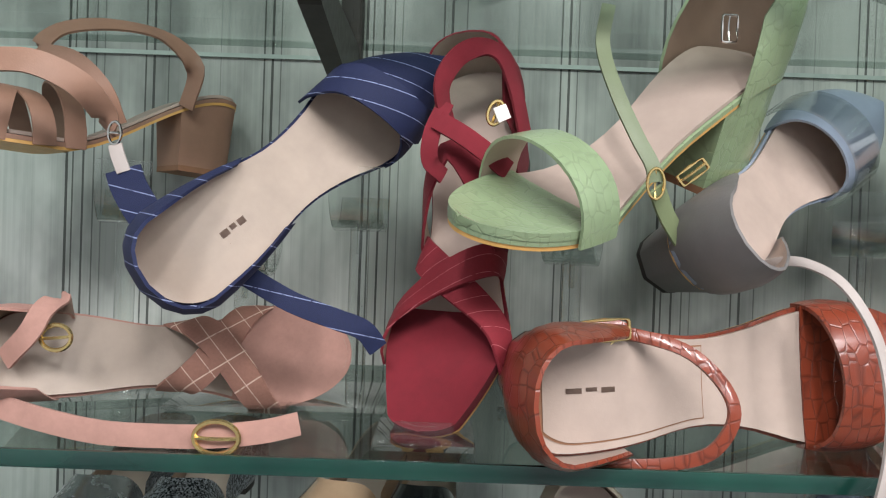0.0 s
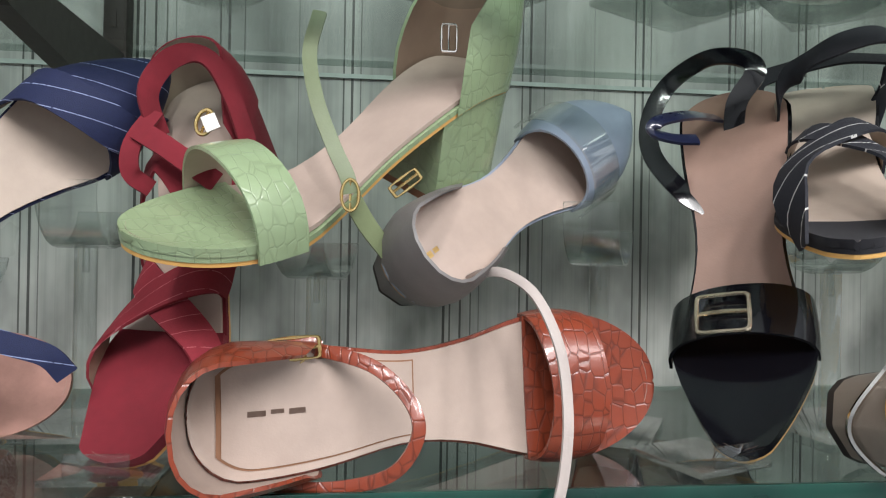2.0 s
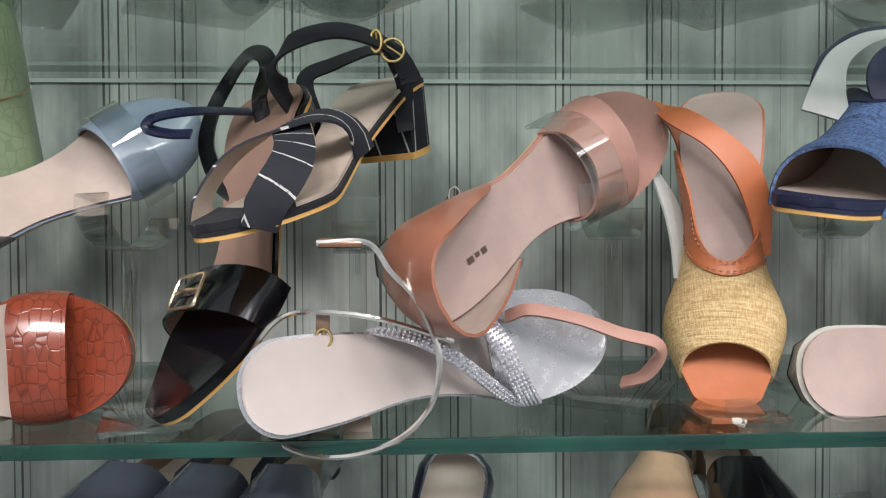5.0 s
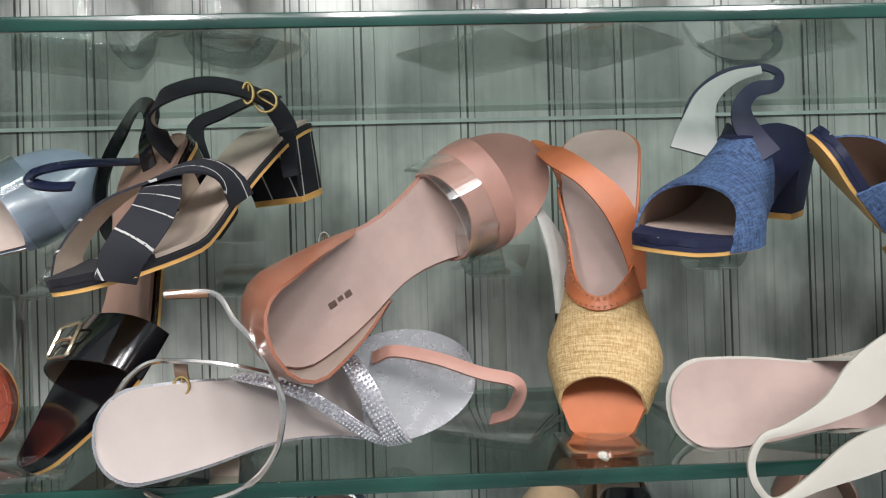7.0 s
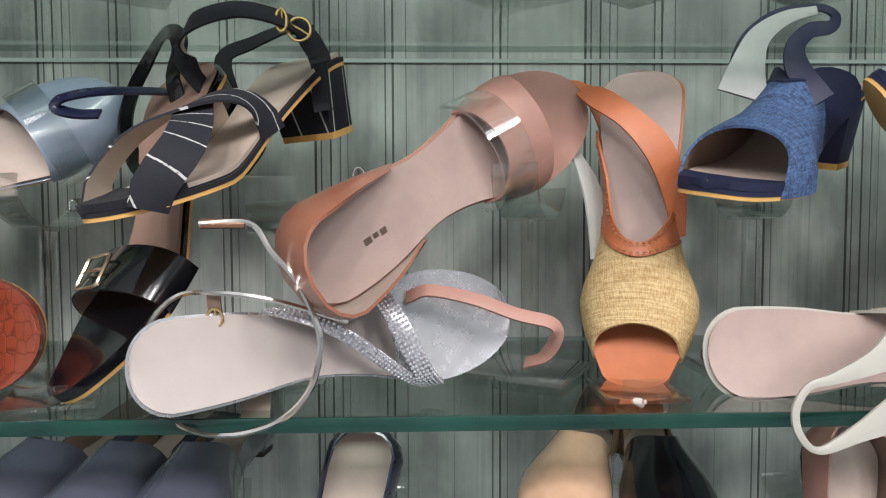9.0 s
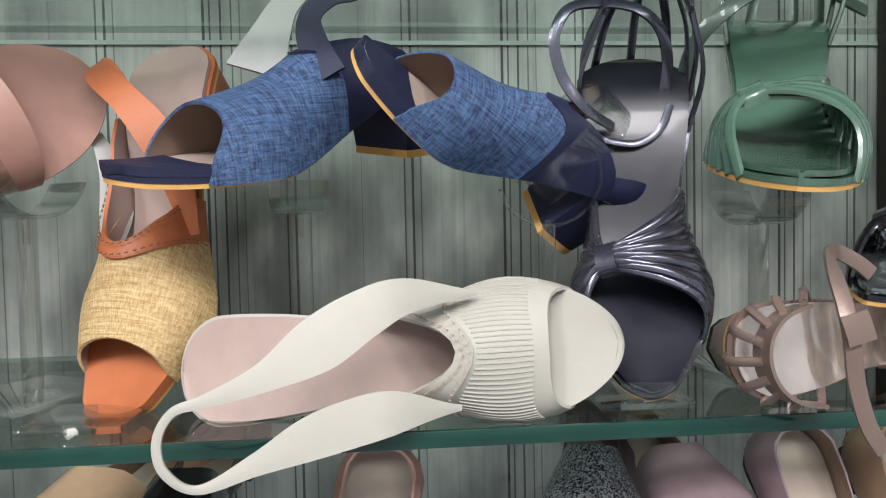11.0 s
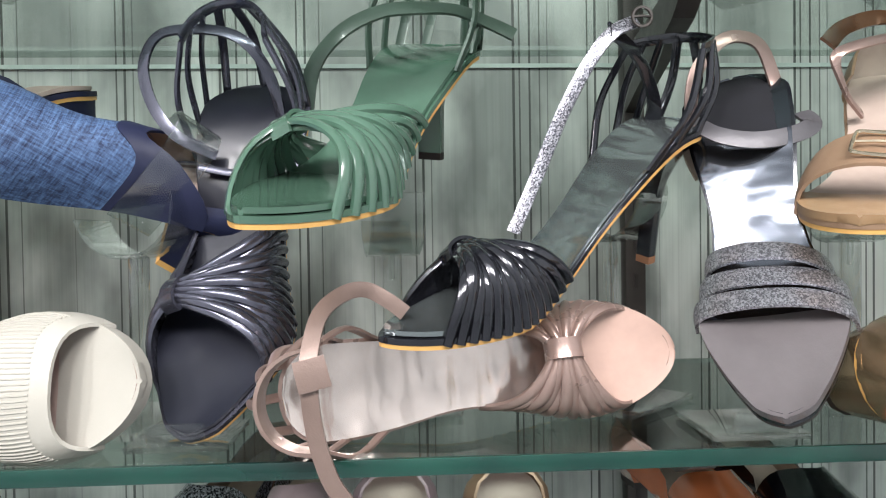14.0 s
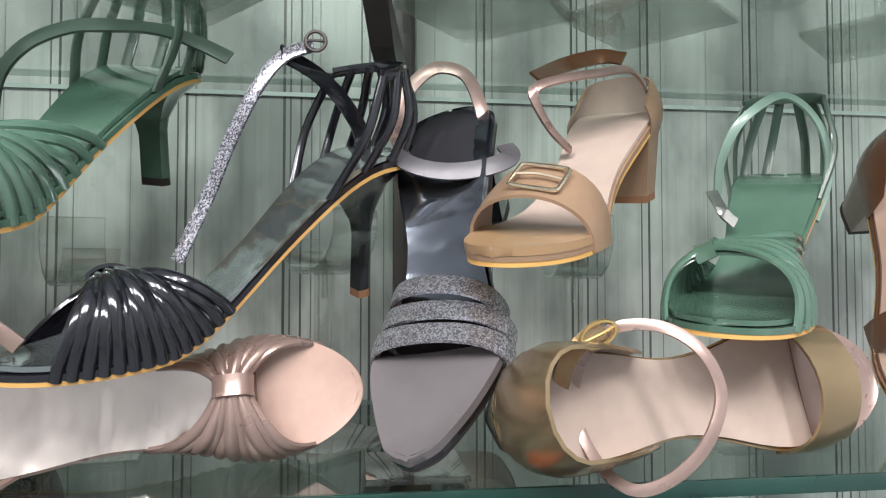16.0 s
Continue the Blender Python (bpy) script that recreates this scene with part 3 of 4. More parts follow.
    def fan(self, left, right, knot, tall, count, half, material, at=0.4, lining=None, gather=0.05):
        """Narrow straps, broad at the sole's edges and gathered into a knot on the way over the foot."""
        for i in range(count):
            w = i / (count - 1)
            ul, ur = left[0] + (left[1] - left[0]) * w, right[0] + (right[1] - right[0]) * w
            uk = knot + (w - 0.5) * gather
            path, sides = [], []
            for k in range(23):
                a = k / 22
                d = (at - a) / at if a < at else (a - at) / (1 - at)
                e = ul if a < at else ur
                u = uk + (e - uk) * d ** 1.25
                lift = tall + 0.0022 * math.sin(i * 2.1 + a * 5) - 0.004 * abs(w - 0.5)
                c = math.cos(math.pi * a)
                path.append(Vector((u * self.l, (1.1 - 0.14 * c * c) * c * self.half(u), self.z(u) - 0.003 + (lift + 0.003) * math.sin(math.pi * a) ** 0.8)))
                sides.append(half * (0.42 + 0.58 * min(d * 1.6, 1.0)) * (1.0 - 0.3 * c * c))
            for k in range(23):
                p = path[k]
                tan = (path[min(k + 1, 22)] - path[max(k - 1, 0)]).normalized()
                out = Vector((0, p.y, max(p.z - self.z(p.x / self.l), 0.0) + 0.004)).normalized()
                sides[k] = out.cross(tan).normalized() * sides[k]
            self.add("strap", ribbon(path, sides, 0.0018, 0.0019), (material, lining or material))
        a = math.pi * at
        c = Vector((knot * self.l, 1.06 * math.cos(a) * self.half(knot), self.z(knot) + tall * math.sin(a) ** 0.9 + 0.002))
        across = Vector((0, -math.sin(a) * self.half(knot), tall * math.cos(a))).normalized()
        n = Vector((1, 0, 0)).cross(across).normalized()
        n = n if n.z > 0 else -n
        r = gather * self.l * 0.5 + 0.005
        pts = smooth_path([c + Vector((r * x, 0, 0)) + n * z for x, z in ((-1, -0.007), (-0.8, 0.0), (0, 0.003), (0.8, 0.0), (1, -0.007))], 4)
        self.add("knot_band", ribbon(pts, [across * 0.006] * len(pts), 0.002, 0.0006), (material, material), "narrow knot band")
        return self

    def pleats(self, front, back, tall_f, tall_b, count, material, reach=1.07, w0=0.2, w1=0.9):
        """Fine raised pleats running lengthwise over a vamp."""
        for i in range(count):
            a = 0.1 + 0.8 * i / (count - 1)
            pts = []
            for j in range(5):
                w = w0 + (w1 - w0) * j / 4
                u = ease(front, a) * (1 - w) + ease(back, a) * w
                tall = tall_f * (1 - w) + tall_b * w
                s = math.sin(math.pi * a) ** 0.75
                pts.append(Vector((u * self.l, reach * math.cos(math.pi * a) * self.half(u), self.z(u) - 0.004 + (tall + 0.004) * s)))
            self.add("pleat", cord(pts, 0.00055, 5, 2), material)
        return self

    def cage(self, tall, count, half, material, uc=0.26, back=0.0, band=0.0, cover=None):
        """Upright narrow straps round the heel, joined to a band on top."""
        top = []
        for i in range(count):
            s = i / (count - 1) * 2 - 1
            u = uc * abs(s) ** 1.6
            p = self.at(u, math.copysign(0.96, s) if abs(s) > 0.05 else 0.0, 0.001)
            q = Vector((self.l * (0.0 + 0.12 * s * s) - back, 0.027 * math.sin(s * 1.45), self.h + tall * (1 - 0.08 * s * s)))
            mid = (p + q) / 2 + Vector((-0.01 * (1 - abs(s)), 0.008 * s, 0))
            pts = smooth_path([p, mid, q], 5)
            side = Vector((0.3 * (1 if s > 0 else -1), 1 - abs(s), 0)) if abs(s) < 0.5 else Vector((1, 0, 0))
            side.normalize()
            self.add("heel_strap", ribbon(pts, [side * half] * len(pts), 0.0018, 0.001), (material, material))
            top.append(q)
        pts = smooth_path(top, 4)
        self.add("top_band", ribbon(pts, [Vector((0, 0, band or half * 1.1))] * len(pts), 0.002, 0.0006), (cover or material, material))
        return self

    def mark(self, u0, v0, marks, material, lift=0.0031):
        """Stamped maker's mark on the insole as small plain bars: along, across, length, height."""
        for du, dv, wl, hh in marks:
            bm = bmesh.new()
            c = self.at(u0 + du, 0, lift) + Vector((0, v0 + dv, 0))
            d = self.at(u0 + du + wl, 0, lift) + Vector((0, v0 + dv, 0))
            h = Vector((0, hh / 2, 0))
            bm.faces.new([bm.verts.new(x) for x in (c - h, d - h, d + h, c + h)])
            bmesh.ops.solidify(bm, geom=bm.faces[:], thickness=0.0003)
            self.add("stamped_mark", bm, material, "", False)
        return self


WORD = ((0, 0, .022, .0042), (.028, .0005, .016, .0032), (.05, 0, .02, .0042), (.005, -.007, .06, .001))


# ---- sandals on the middle shelf ----
def tan_top():
    s = Shoe("tan_sandal", "tan leather strappy sandal with block heel on an acrylic stand", (-0.2006, 0.2599, 0.1723), (-0.685, -0.726, 0.055), (0.048, 0.03, 0.998), 0.954, 0.065, 0.235, 1)
    s.base(INSOLE, TAN, SOLE_TAN).heel(TAN, SOLE_BROWN, 0.9, 0.85, 0.26)
    s.strap([.62, .66, .6], .05, .008, TAN)
    s.strap([.72, .78, .86], .04, .008, TAN)
    s.strap([.86, .8, .7], .04, .008, TAN)
    s.loose([(-0.216, 0.200, 0.226), (-0.206, 0.190, 0.257), (-0.224, 0.170, 0.276), (-0.250, 0.140, 0.275), (-0.276, 0.120, 0.265), (-0.286, 0.110, 0.248), (-0.287, 0.140, 0.250)], .008, TAN, LINING, (0, -.8, .6))
    s.loose([(-0.288, 0.060, 0.227), (-0.260, 0.060, 0.226), (-0.236, 0.070, 0.215), (-0.229, 0.090, 0.199), (-0.232, 0.100, 0.191)], .009, TAN, LINING)
    s.loose([(-0.280, 0.100, 0.242), (-0.257, 0.100, 0.237), (-0.237, 0.100, 0.218), (-0.231, 0.110, 0.196)], .008, TAN, LINING)


def navy():
    s = Shoe("navy_sandal", "navy pinstriped cloth sandal with cream insole, toe raised", (-0.1867, 0.0663, 0.0901), (0.7106, 0.2769, 0.6468), (0.3599, -0.933, 0.004), 0.997, 0.0537, 0.255, 1.107, toe=POINT)
    s.base(INSOLE_CREAM, NAVY_CLOTH, SOLE_TAN, lab="cream printed insole").heel(NAVY_CLOTH, SOLE_TAN, .8, .8)
    s.counter(.36, .058, NAVY_CLOTH, LINING, .25)
    s.vamp([.99, 1.0, 1.0, 1.0, .99], [.66, .7, .74, .72, .68], .012, .042, NAVY_CLOTH, LINING)
    s.strap([.64, .7, .74, .78, .86], .047, .013, NAVY_CLOTH)
    s.loose([(-0.142, 0.045, 0.110), (-0.116, 0.040, 0.097), (-0.088, 0.040, 0.082), (-0.062, 0.045, 0.072), (-0.045, 0.050, 0.065), (-0.036, 0.055, 0.053)], .0065, NAVY_CLOTH, NAVY_CLOTH)
    s.loose([(-0.175, 0.060, 0.116), (-0.186, 0.055, 0.134), (-0.195, 0.055, 0.149), (-0.199, 0.055, 0.160)], .011, NAVY_CLOTH, LINING)
    s.loose([(-0.198, 0.054, 0.158), (-0.202, 0.054, 0.168), (-0.204, 0.054, 0.175)], .0042, BONE, BONE, name="elastic_tab")
    s.buckle((-0.204, 0.053, 0.182), (1, 0, 0), (0, 0, 1), .004, .007, CHROME, .001, True)
    s.mark(.2, -.004, WORD, PRINT)


def pink_suede():
    s = Shoe("pink_sandal", "dusty pink suede sandal with checked cross straps lying sideways", (-0.287, 0.0859, 0.0298), (0.978, 0.206, 0.024), (0.192, -0.943, 0.272), 0.972, 0.045, 0.235, 1, toe=FULL)
    s.base(INSOLE_CREAM, PINK_SUEDE, SOLE_TAN).heel(PINK_SUEDE, SOLE_BROWN, .9, .9)
    s.layer("toe_cover", PINK_SUEDE, 1.008, .0037, -.001, .64, 1.0, "pink suede toe lining")
    s.strap([.48, .55, .63, .7, .74], .03, .011, PINK_TAPE)
    s.strap([.72, .66, .6, .53, .47], .028, .011, PINK_TAPE)
    s.counter(.2, .05, PINK_SUEDE, LINING)
    s.loose([(-0.253, 0.020, 0.019), (-0.224, 0.015, 0.013), (-0.187, 0.010, 0.008), (-0.150, 0.010, 0.007), (-0.121, 0.010, 0.008), (-0.095, 0.012, 0.011), (-0.076, 0.016, 0.015)], .0068, PINK_SUEDE, LINING, (0, -1, 0.1))
    s.buckle((-0.120, 0.006, 0.008), (1, 0, 0), (0, 0, 1), .0125, .0092, GOLD, .0016, True, "shiny gold oval buckle")
    s.loose([(-0.254, 0.030, 0.043), (-0.237, 0.025, 0.060), (-0.232, 0.030, 0.073), (-0.229, 0.040, 0.078), (-0.231, 0.060, 0.071)], .007, PINK_SUEDE, LINING)
    s.buckle((-0.224, 0.030, 0.057), (1, 0, 0.1), (0, 0, 1), .009, .0075, GOLD, .0014, True)


def red():
    s = Shoe("red_sandal", "crimson suede sandal with checked crossed straps, toe down", (0.0519, 0.2, 0.2052), (-0.2188, -0.5686, -0.793), (-0.2999, -0.7341, 0.6092), 1.112, 0.0611, 0.235, 1.082, toe=BLUNT)
    s.base(INSOLE, RED_SUEDE, SOLE_TAN).heel(RED_SUEDE, SOLE_DARK, .8, .8)
    s.layer("toe_cover", RED_SUEDE, 1.008, .0037, -.001, .66, 1.0, "crimson suede toe lining")
    s.strap([.52, .56, .62, .7, .78], .027, .0105, RED_TAPE)
    s.strap([.78, .7, .62, .55, .5], .024, .0105, RED_TAPE)
    s.strap([.5, .42, .36, .42, .5], .04, .0085, RED_SUEDE, LINING_PALE)
    s.counter(.24, .04, RED_SUEDE, LINING_PALE)
    s.loose([(0.003, 0.090, 0.200), (-0.002, 0.080, 0.224), (0.007, 0.080, 0.243), (0.022, 0.080, 0.251), (0.037, 0.080, 0.246), (0.048, 0.090, 0.225), (0.056, 0.100, 0.199)], .006, RED_SUEDE, LINING_PALE, (.6, -.7, .2))
    s.loose([(0.001, 0.085, 0.214), (-0.007, 0.070, 0.192), (-0.008, 0.070, 0.174), (0.001, 0.080, 0.165)], .005, RED_SUEDE, LINING_PALE)
    s.loose([(-0.004, 0.070, 0.200), (0.013, 0.065, 0.190), (0.029, 0.065, 0.179), (0.043, 0.070, 0.169)], .006, RED_SUEDE, LINING_PALE)
    s.buckle((0.034, 0.075, 0.207), (.3, 0, 1), (1, 0, 0), .008, .005, GOLD, .0013, True, "small gold buckle")
    s.loose([(0.036, 0.073, 0.211), (0.039, 0.073, 0.204), (0.040, 0.073, 0.202)], .004, PAPER, PAPER, name="price_tag")


def green():
    s = Shoe("mint_sandal", "mint green croc leather sandal with block heel on a stand", (0.218, 0.1618, 0.1893), (-0.7836, -0.5727, -0.241), (0.0688, -0.4654, 0.8824), 1.110, 0.0688, 0.24, 1.082, toe=ROUND)
    s.base(INSOLE, GREEN_CROC, SOLE_TAN).heel(GREEN_CROC, SOLE_BROWN, .95, .95, .27)
    s.layer("toe_cover", GREEN_CROC, 1.008, .0037, -.001, .7, 1.0)
    s.strap([.74, .76, .74], .04, .014, GREEN_CROC, LINING_PALE, lab="broad mint croc toe band")
    s.counter(.24, .085, GREEN_CROC, LINING, .55)
    s.loose([(0.104, 0.070, 0.278), (0.099, 0.060, 0.249), (0.105, 0.045, 0.217), (0.116, 0.035, 0.188), (0.124, 0.030, 0.171), (0.126, 0.030, 0.161)], .004, leather("olive_strap", "#6e7a5c", .5), LINING_PALE)
    s.loose([(0.127, 0.030, 0.158), (0.137, 0.040, 0.142), (0.152, 0.050, 0.124)], .005, leather("olive_strap", "#7e8a66", .5), LINING_PALE)
    s.buckle((0.126, 0.028, 0.160), (0, 0, 1), (1, 0, 0), .009, .005, GOLD, .001, True)
    s.buckle((0.159, 0.060, 0.171), (1, 0, .8), (-.6, 0, 1), .010, .004, GOLD, .0012)
    s.buckle((0.187, 0.080, 0.269), (0, 0, 1), (1, 0, .2), .009, .005, CHROME, .001)


def grey():
    s = Shoe("grey_sandal", "grey and pale blue leather sandal with raised toe", (0.1391, 0.1057, 0.0965), (0.78, 0.295, 0.552), (0.202, -0.953, 0.224), 1.011, 0.055, 0.255, 1.08, toe=FULL)
    s.base(INSOLE, BLUE_SATIN, SOLE_TAN).heel(GREY, SOLE_DARK, .75, .75)
    s.counter(.33, .055, GREY, INSOLE, .25)
    s.vamp([.94, .99, 1.0, .99, .94], [.64, .68, .7, .69, .66], .012, .031, BLUE_SATIN, LINING)
    s.clip([.74, .76, .74], .036, .013)
    s.loose([(0.195, 0.070, 0.108), (0.206, 0.045, 0.116), (0.218, 0.030, 0.116), (0.232, 0.015, 0.104), (0.242, 0.000, 0.076), (0.244, -0.010, 0.042), (0.241, -0.014, 0.012), (0.235, -0.016, -0.016), (0.239, -0.016, -0.033)], .0029, BONE, BONE, (0.2, -1, 0.1), lab="loose bone leather ankle strap")
    s.buckle((0.231, -0.022, -0.016), (0, 0, 1), (1, 0, 0), .007, .007, CHROME, .001)
    s.mark(.1, 0, WORD[:2], PRINT_GOLD)


def brown():
    s = Shoe("brown_sandal", "chestnut croc leather sandal lying on its side", (0.0376, 0.0727, 0.033), (0.9984, 0.0373, 0.0414), (0.0337, -0.9959, 0.0836), 1.222, 0.0450, 0.235, 1.071, toe=FULL)
    s.base(INSOLE, BROWN_CROC, SOLE_TAN, lab="beige insole with dark stamped print").heel(BROWN_CROC, SOLE_DARK, .9, .9)
    s.sock(INSOLE, SOLE_BROWN, .44)
    s.layer("toe_cover", BROWN_CROC, 1.008, .0037, -.001, .7, 1.0, "chestnut croc toe lining")
    s.counter(.25, .05, BROWN_CROC, INSOLE)
    s.vamp([.84, .86, .87, .86, .84], [.7, .72, .74, .73, .7], .024, .027, BROWN_CROC, INSOLE, name="toe_band")
    s.loose([(0.052, 0.060, 0.042), (0.073, 0.040, 0.066), (0.097, 0.030, 0.072), (0.119, 0.020, 0.071), (0.143, 0.010, 0.064), (0.161, 0.005, 0.047), (0.165, 0.000, 0.030), (0.153, 0.000, 0.011), (0.128, 0.005, 0.002), (0.100, 0.010, -0.000), (0.078, 0.020, 0.002), (0.063, 0.030, 0.010)], .003, BROWN_CROC, INSOLE, (.2, -.9, .2))
    s.loose([(0.057, 0.050, 0.047), (0.080, 0.030, 0.068), (0.103, 0.025, 0.075), (0.111, 0.025, 0.073)], .0035, BROWN_CROC, INSOLE)
    s.buckle((0.097, 0.018, 0.074), (1, 0, .1), (0, 0, 1), .014, .006, GOLD, .0012)
    s.buckle((0.091, 0.020, 0.066), (1, 0, .6), (-.5, 0, 1), .012, .005, GOLD, .0012)
    s.mark(.12, 0, [(a * 1.5, b, l * 1.5, h * .6) for a, b, l, h in WORD[:3]], PRINT, .0042)


def black():
    s = Shoe("black_sandal", "black patent sandal with square gilt buckle, toe down", (0.4584, 0.1938, 0.2075), (-0.3328, -0.5914, -0.7345), (-0.457, -0.5802, 0.6742), 1.191, 0.0589, 0.235, 1.177, toe=CHISEL)
    s.base(leather("brown_insole", "#8f7264", .55), BLACK_PATENT, SOLE_TAN).heel(BLACK_PATENT, SOLE_DARK, .7, .7)
    s.layer("toe_cover", BLACK_PATENT, 1.008, .0037, -.001, .62, 1.0, "black patent toe lining")
    s.strap([.65, .67, .68], .027, .017, BLACK_PATENT, LINING, lab="broad patent band")
    t = s.m.to_3x3()
    s.buckle(s.m @ s.at(.69, -.2, .0295), t @ Vector((0, 1, .12)), t @ Vector((-1, 0, .2)), .0165, .0135, PALE_GOLD, .0016, False, "square pale gold buckle")
    s.loose([(0.400, 0.130, 0.234), (0.363, 0.100, 0.229), (0.336, 0.090, 0.222), (0.332, 0.090, 0.214), (0.347, 0.090, 0.210), (0.364, 0.090, 0.210)], .0042, NAVY_SATIN, NAVY_SATIN, (0, -.7, .7))
    s.loose([(0.413, 0.130, 0.213), (0.409, 0.120, 0.243), (0.418, 0.110, 0.265), (0.412, 0.120, 0.278), (0.395, 0.140, 0.282), (0.374, 0.160, 0.266), (0.359, 0.160, 0.237), (0.357, 0.150, 0.207), (0.373, 0.130, 0.177), (0.388, 0.120, 0.165)], .0062, BLACK_PATENT, LINING_PALE, (-.3, -.8, .3))


def nv():
    s = Shoe("strappy_sandal", "blue-black strappy sandal with pinstriped cross straps on a stand", (0.5341, 0.1983, 0.2133), (-0.4907, -0.8073, -0.3279), (-0.1932, -0.2661, 0.9444), 1.109, 0.0512, 0.24, 1.128, toe=CHISEL)
    s.base(INSOLE_CREAM, NAVY_SUEDE, SOLE_TAN).heel(NAVY_TAPE, SOLE_TAN, .85, .85, .2)
    s.layer("toe_cover", NAVY_SUEDE, 1.008, .0037, -.001, .8, 1.0)
    s.strap([.44, .5, .6, .74, .9], .042, .0125, NAVY_TAPE, LINING_PALE)
    s.strap([.9, .74, .6, .5, .44], .039, .0125, NAVY_TAPE, LINING_PALE)
    s.loose([(0.445, 0.130, 0.221), (0.431, 0.100, 0.243), (0.431, 0.080, 0.260), (0.445, 0.060, 0.271), (0.474, 0.060, 0.280), (0.499, 0.070, 0.279), (0.519, 0.085, 0.272), (0.530, 0.090, 0.256), (0.532, 0.090, 0.249)], .0072, NAVY_SUEDE, LINING_PALE, (0, -.8, .5))
    s.loose([(0.521, 0.095, 0.275), (0.497, 0.130, 0.284), (0.465, 0.150, 0.278), (0.441, 0.150, 0.265), (0.450, 0.140, 0.230)], .0066, NAVY_SUEDE, LINING, (0, -.8, .5))
    s.loose([(0.517, 0.100, 0.274), (0.526, 0.120, 0.254), (0.525, 0.130, 0.229), (0.527, 0.130, 0.218)], .006, NAVY_TAPE, LINING)
    s.buckle((0.518, 0.078, 0.271), (1, 0, -.6), (.6, 0, 1), .0085, .0085, GOLD, .0012, True, "round gold buckle")
    s.buckle((0.506, 0.072, 0.276), (0, 0, 1), (1, 0, 0), .008, .004, GOLD, .0014, True)


def silver():
    s = Shoe("silver_sandal", "silver sandal with rhinestone straps lying on its side", (0.4199, 0.0323, 0.0239), (0.982, 0.134, 0.136), (0.104, -0.973, 0.206), 1.09, 0.045, 0.235, 1, toe=FULL)
    s.base(INSOLE_SILVER, SILVER, SOLE_TAN).heel(leather("taupe_heel", "#8a7f74", .5), SOLE_DARK, .9, .9)
    s.layer("toe_cover", SILVER, 1.008, .0037, -.001, .66, 1.0, "silver foil toe lining")
    s.strap([.6, .64, .68, .72, .76], .026, .0065, STONES, SILVER, lab="broad rhinestone strap", crown=.001)
    s.strap([.34, .44, .54, .64, .74], .026, .0042, STONES, SILVER, crown=.001, lab="narrow rhinestone strap")
    s.beads([.6, .64, .68, .72, .76], .0275, 5, .0026, .0012)
    s.beads([.34, .44, .54, .64, .74], .0275, 3, .0026, .0012)
    s.wire([(0.546, -0.040, 0.071), (0.549, -0.040, 0.058), (0.543, -0.040, 0.031), (0.522, -0.030, 0.008), (0.487, -0.020, -0.004), (0.452, 0.000, -0.004), (0.427, 0.010, 0.015), (0.421, 0.010, 0.035), (0.433, 0.000, 0.063), (0.451, 0.000, 0.081), (0.480, -0.010, 0.084), (0.515, -0.010, 0.079), (0.559, 0.010, 0.062)], .0017, CHROME, "ankle_strap", "narrow silver ankle strap")
    s.wire([(0.476, -0.030, 0.128), (0.506, -0.030, 0.128), (0.520, -0.035, 0.111), (0.535, -0.040, 0.095), (0.546, -0.040, 0.071), (0.549, -0.040, 0.055)], .0017, CHROME, "ankle_strap", "narrow silver ankle strap")
    s.loose([(0.477, -0.030, 0.128), (0.491, -0.030, 0.128), (0.503, -0.030, 0.128)], .0026, BRONZE, BRONZE, name="strap_end")
    s.loose([(0.476, -0.005, 0.083), (0.475, 0.000, 0.073), (0.474, 0.010, 0.064)], .004, LINING, LINING, name="strap_tab")
    s.buckle((0.476, -0.004, 0.067), (0, 0, 1), (1, 0, 0), .006, .005, GOLD, .001, True)
    s.loose([(0.493, 0.030, 0.008), (0.495, 0.020, -0.002), (0.496, 0.010, -0.011)], .009, INSOLE_CREAM, INSOLE_CREAM, name="heel_sling")


def pink():
    s = Shoe("blush_sandal", "blush satin sandal with raised toe and copper heel cup", (0.4962, 0.0659, 0.0962), (0.8456, 0.2787, 0.4552), (0.3366, -0.9403, -0.0497), 1.135, 0.0561, 0.255, 1.147, toe=FULL)
    s.base(INSOLE_PINK, PINK_SATIN, SOLE_TAN).heel(GREY, SOLE_DARK, .6, .6, .2)
    s.layer("toe_cover", PINK_SATIN, 1.008, .0037, -.001, .74, 1.0)
    s.counter(.36, .062, COPPER_SATIN, INSOLE, .25)
    s.clip([.66, .68, .66], .037, .013)
    s.vamp([.8, .81, .82, .8, .76], [.62, .65, .67, .64, .6], .027, .031, PINK_SATIN, leather("shaded_lining", "#a4786a", .6), name="toe_band")
    s.loose([(0.598, 0.040, 0.074), (0.614, 0.030, 0.080), (0.644, 0.020, 0.075), (0.673, 0.015, 0.065), (0.696, 0.015, 0.059), (0.701, 0.020, 0.049), (0.695, 0.035, 0.032), (0.684, 0.050, 0.024)], .0042, PINK_SATIN, LINING, (.1, -.8, .6))
    s.loose([(0.554, 0.060, 0.143), (0.557, 0.060, 0.151), (0.561, 0.060, 0.159)], .003, SOLE_DARK, SOLE_DARK, name="elastic_tab")
    s.buckle((0.563, 0.058, 0.161), (0, 0, 1), (1, 0, 0), .006, .004, CHROME, .0009, True)
    s.mark(.2, -.006, WORD, PRINT)


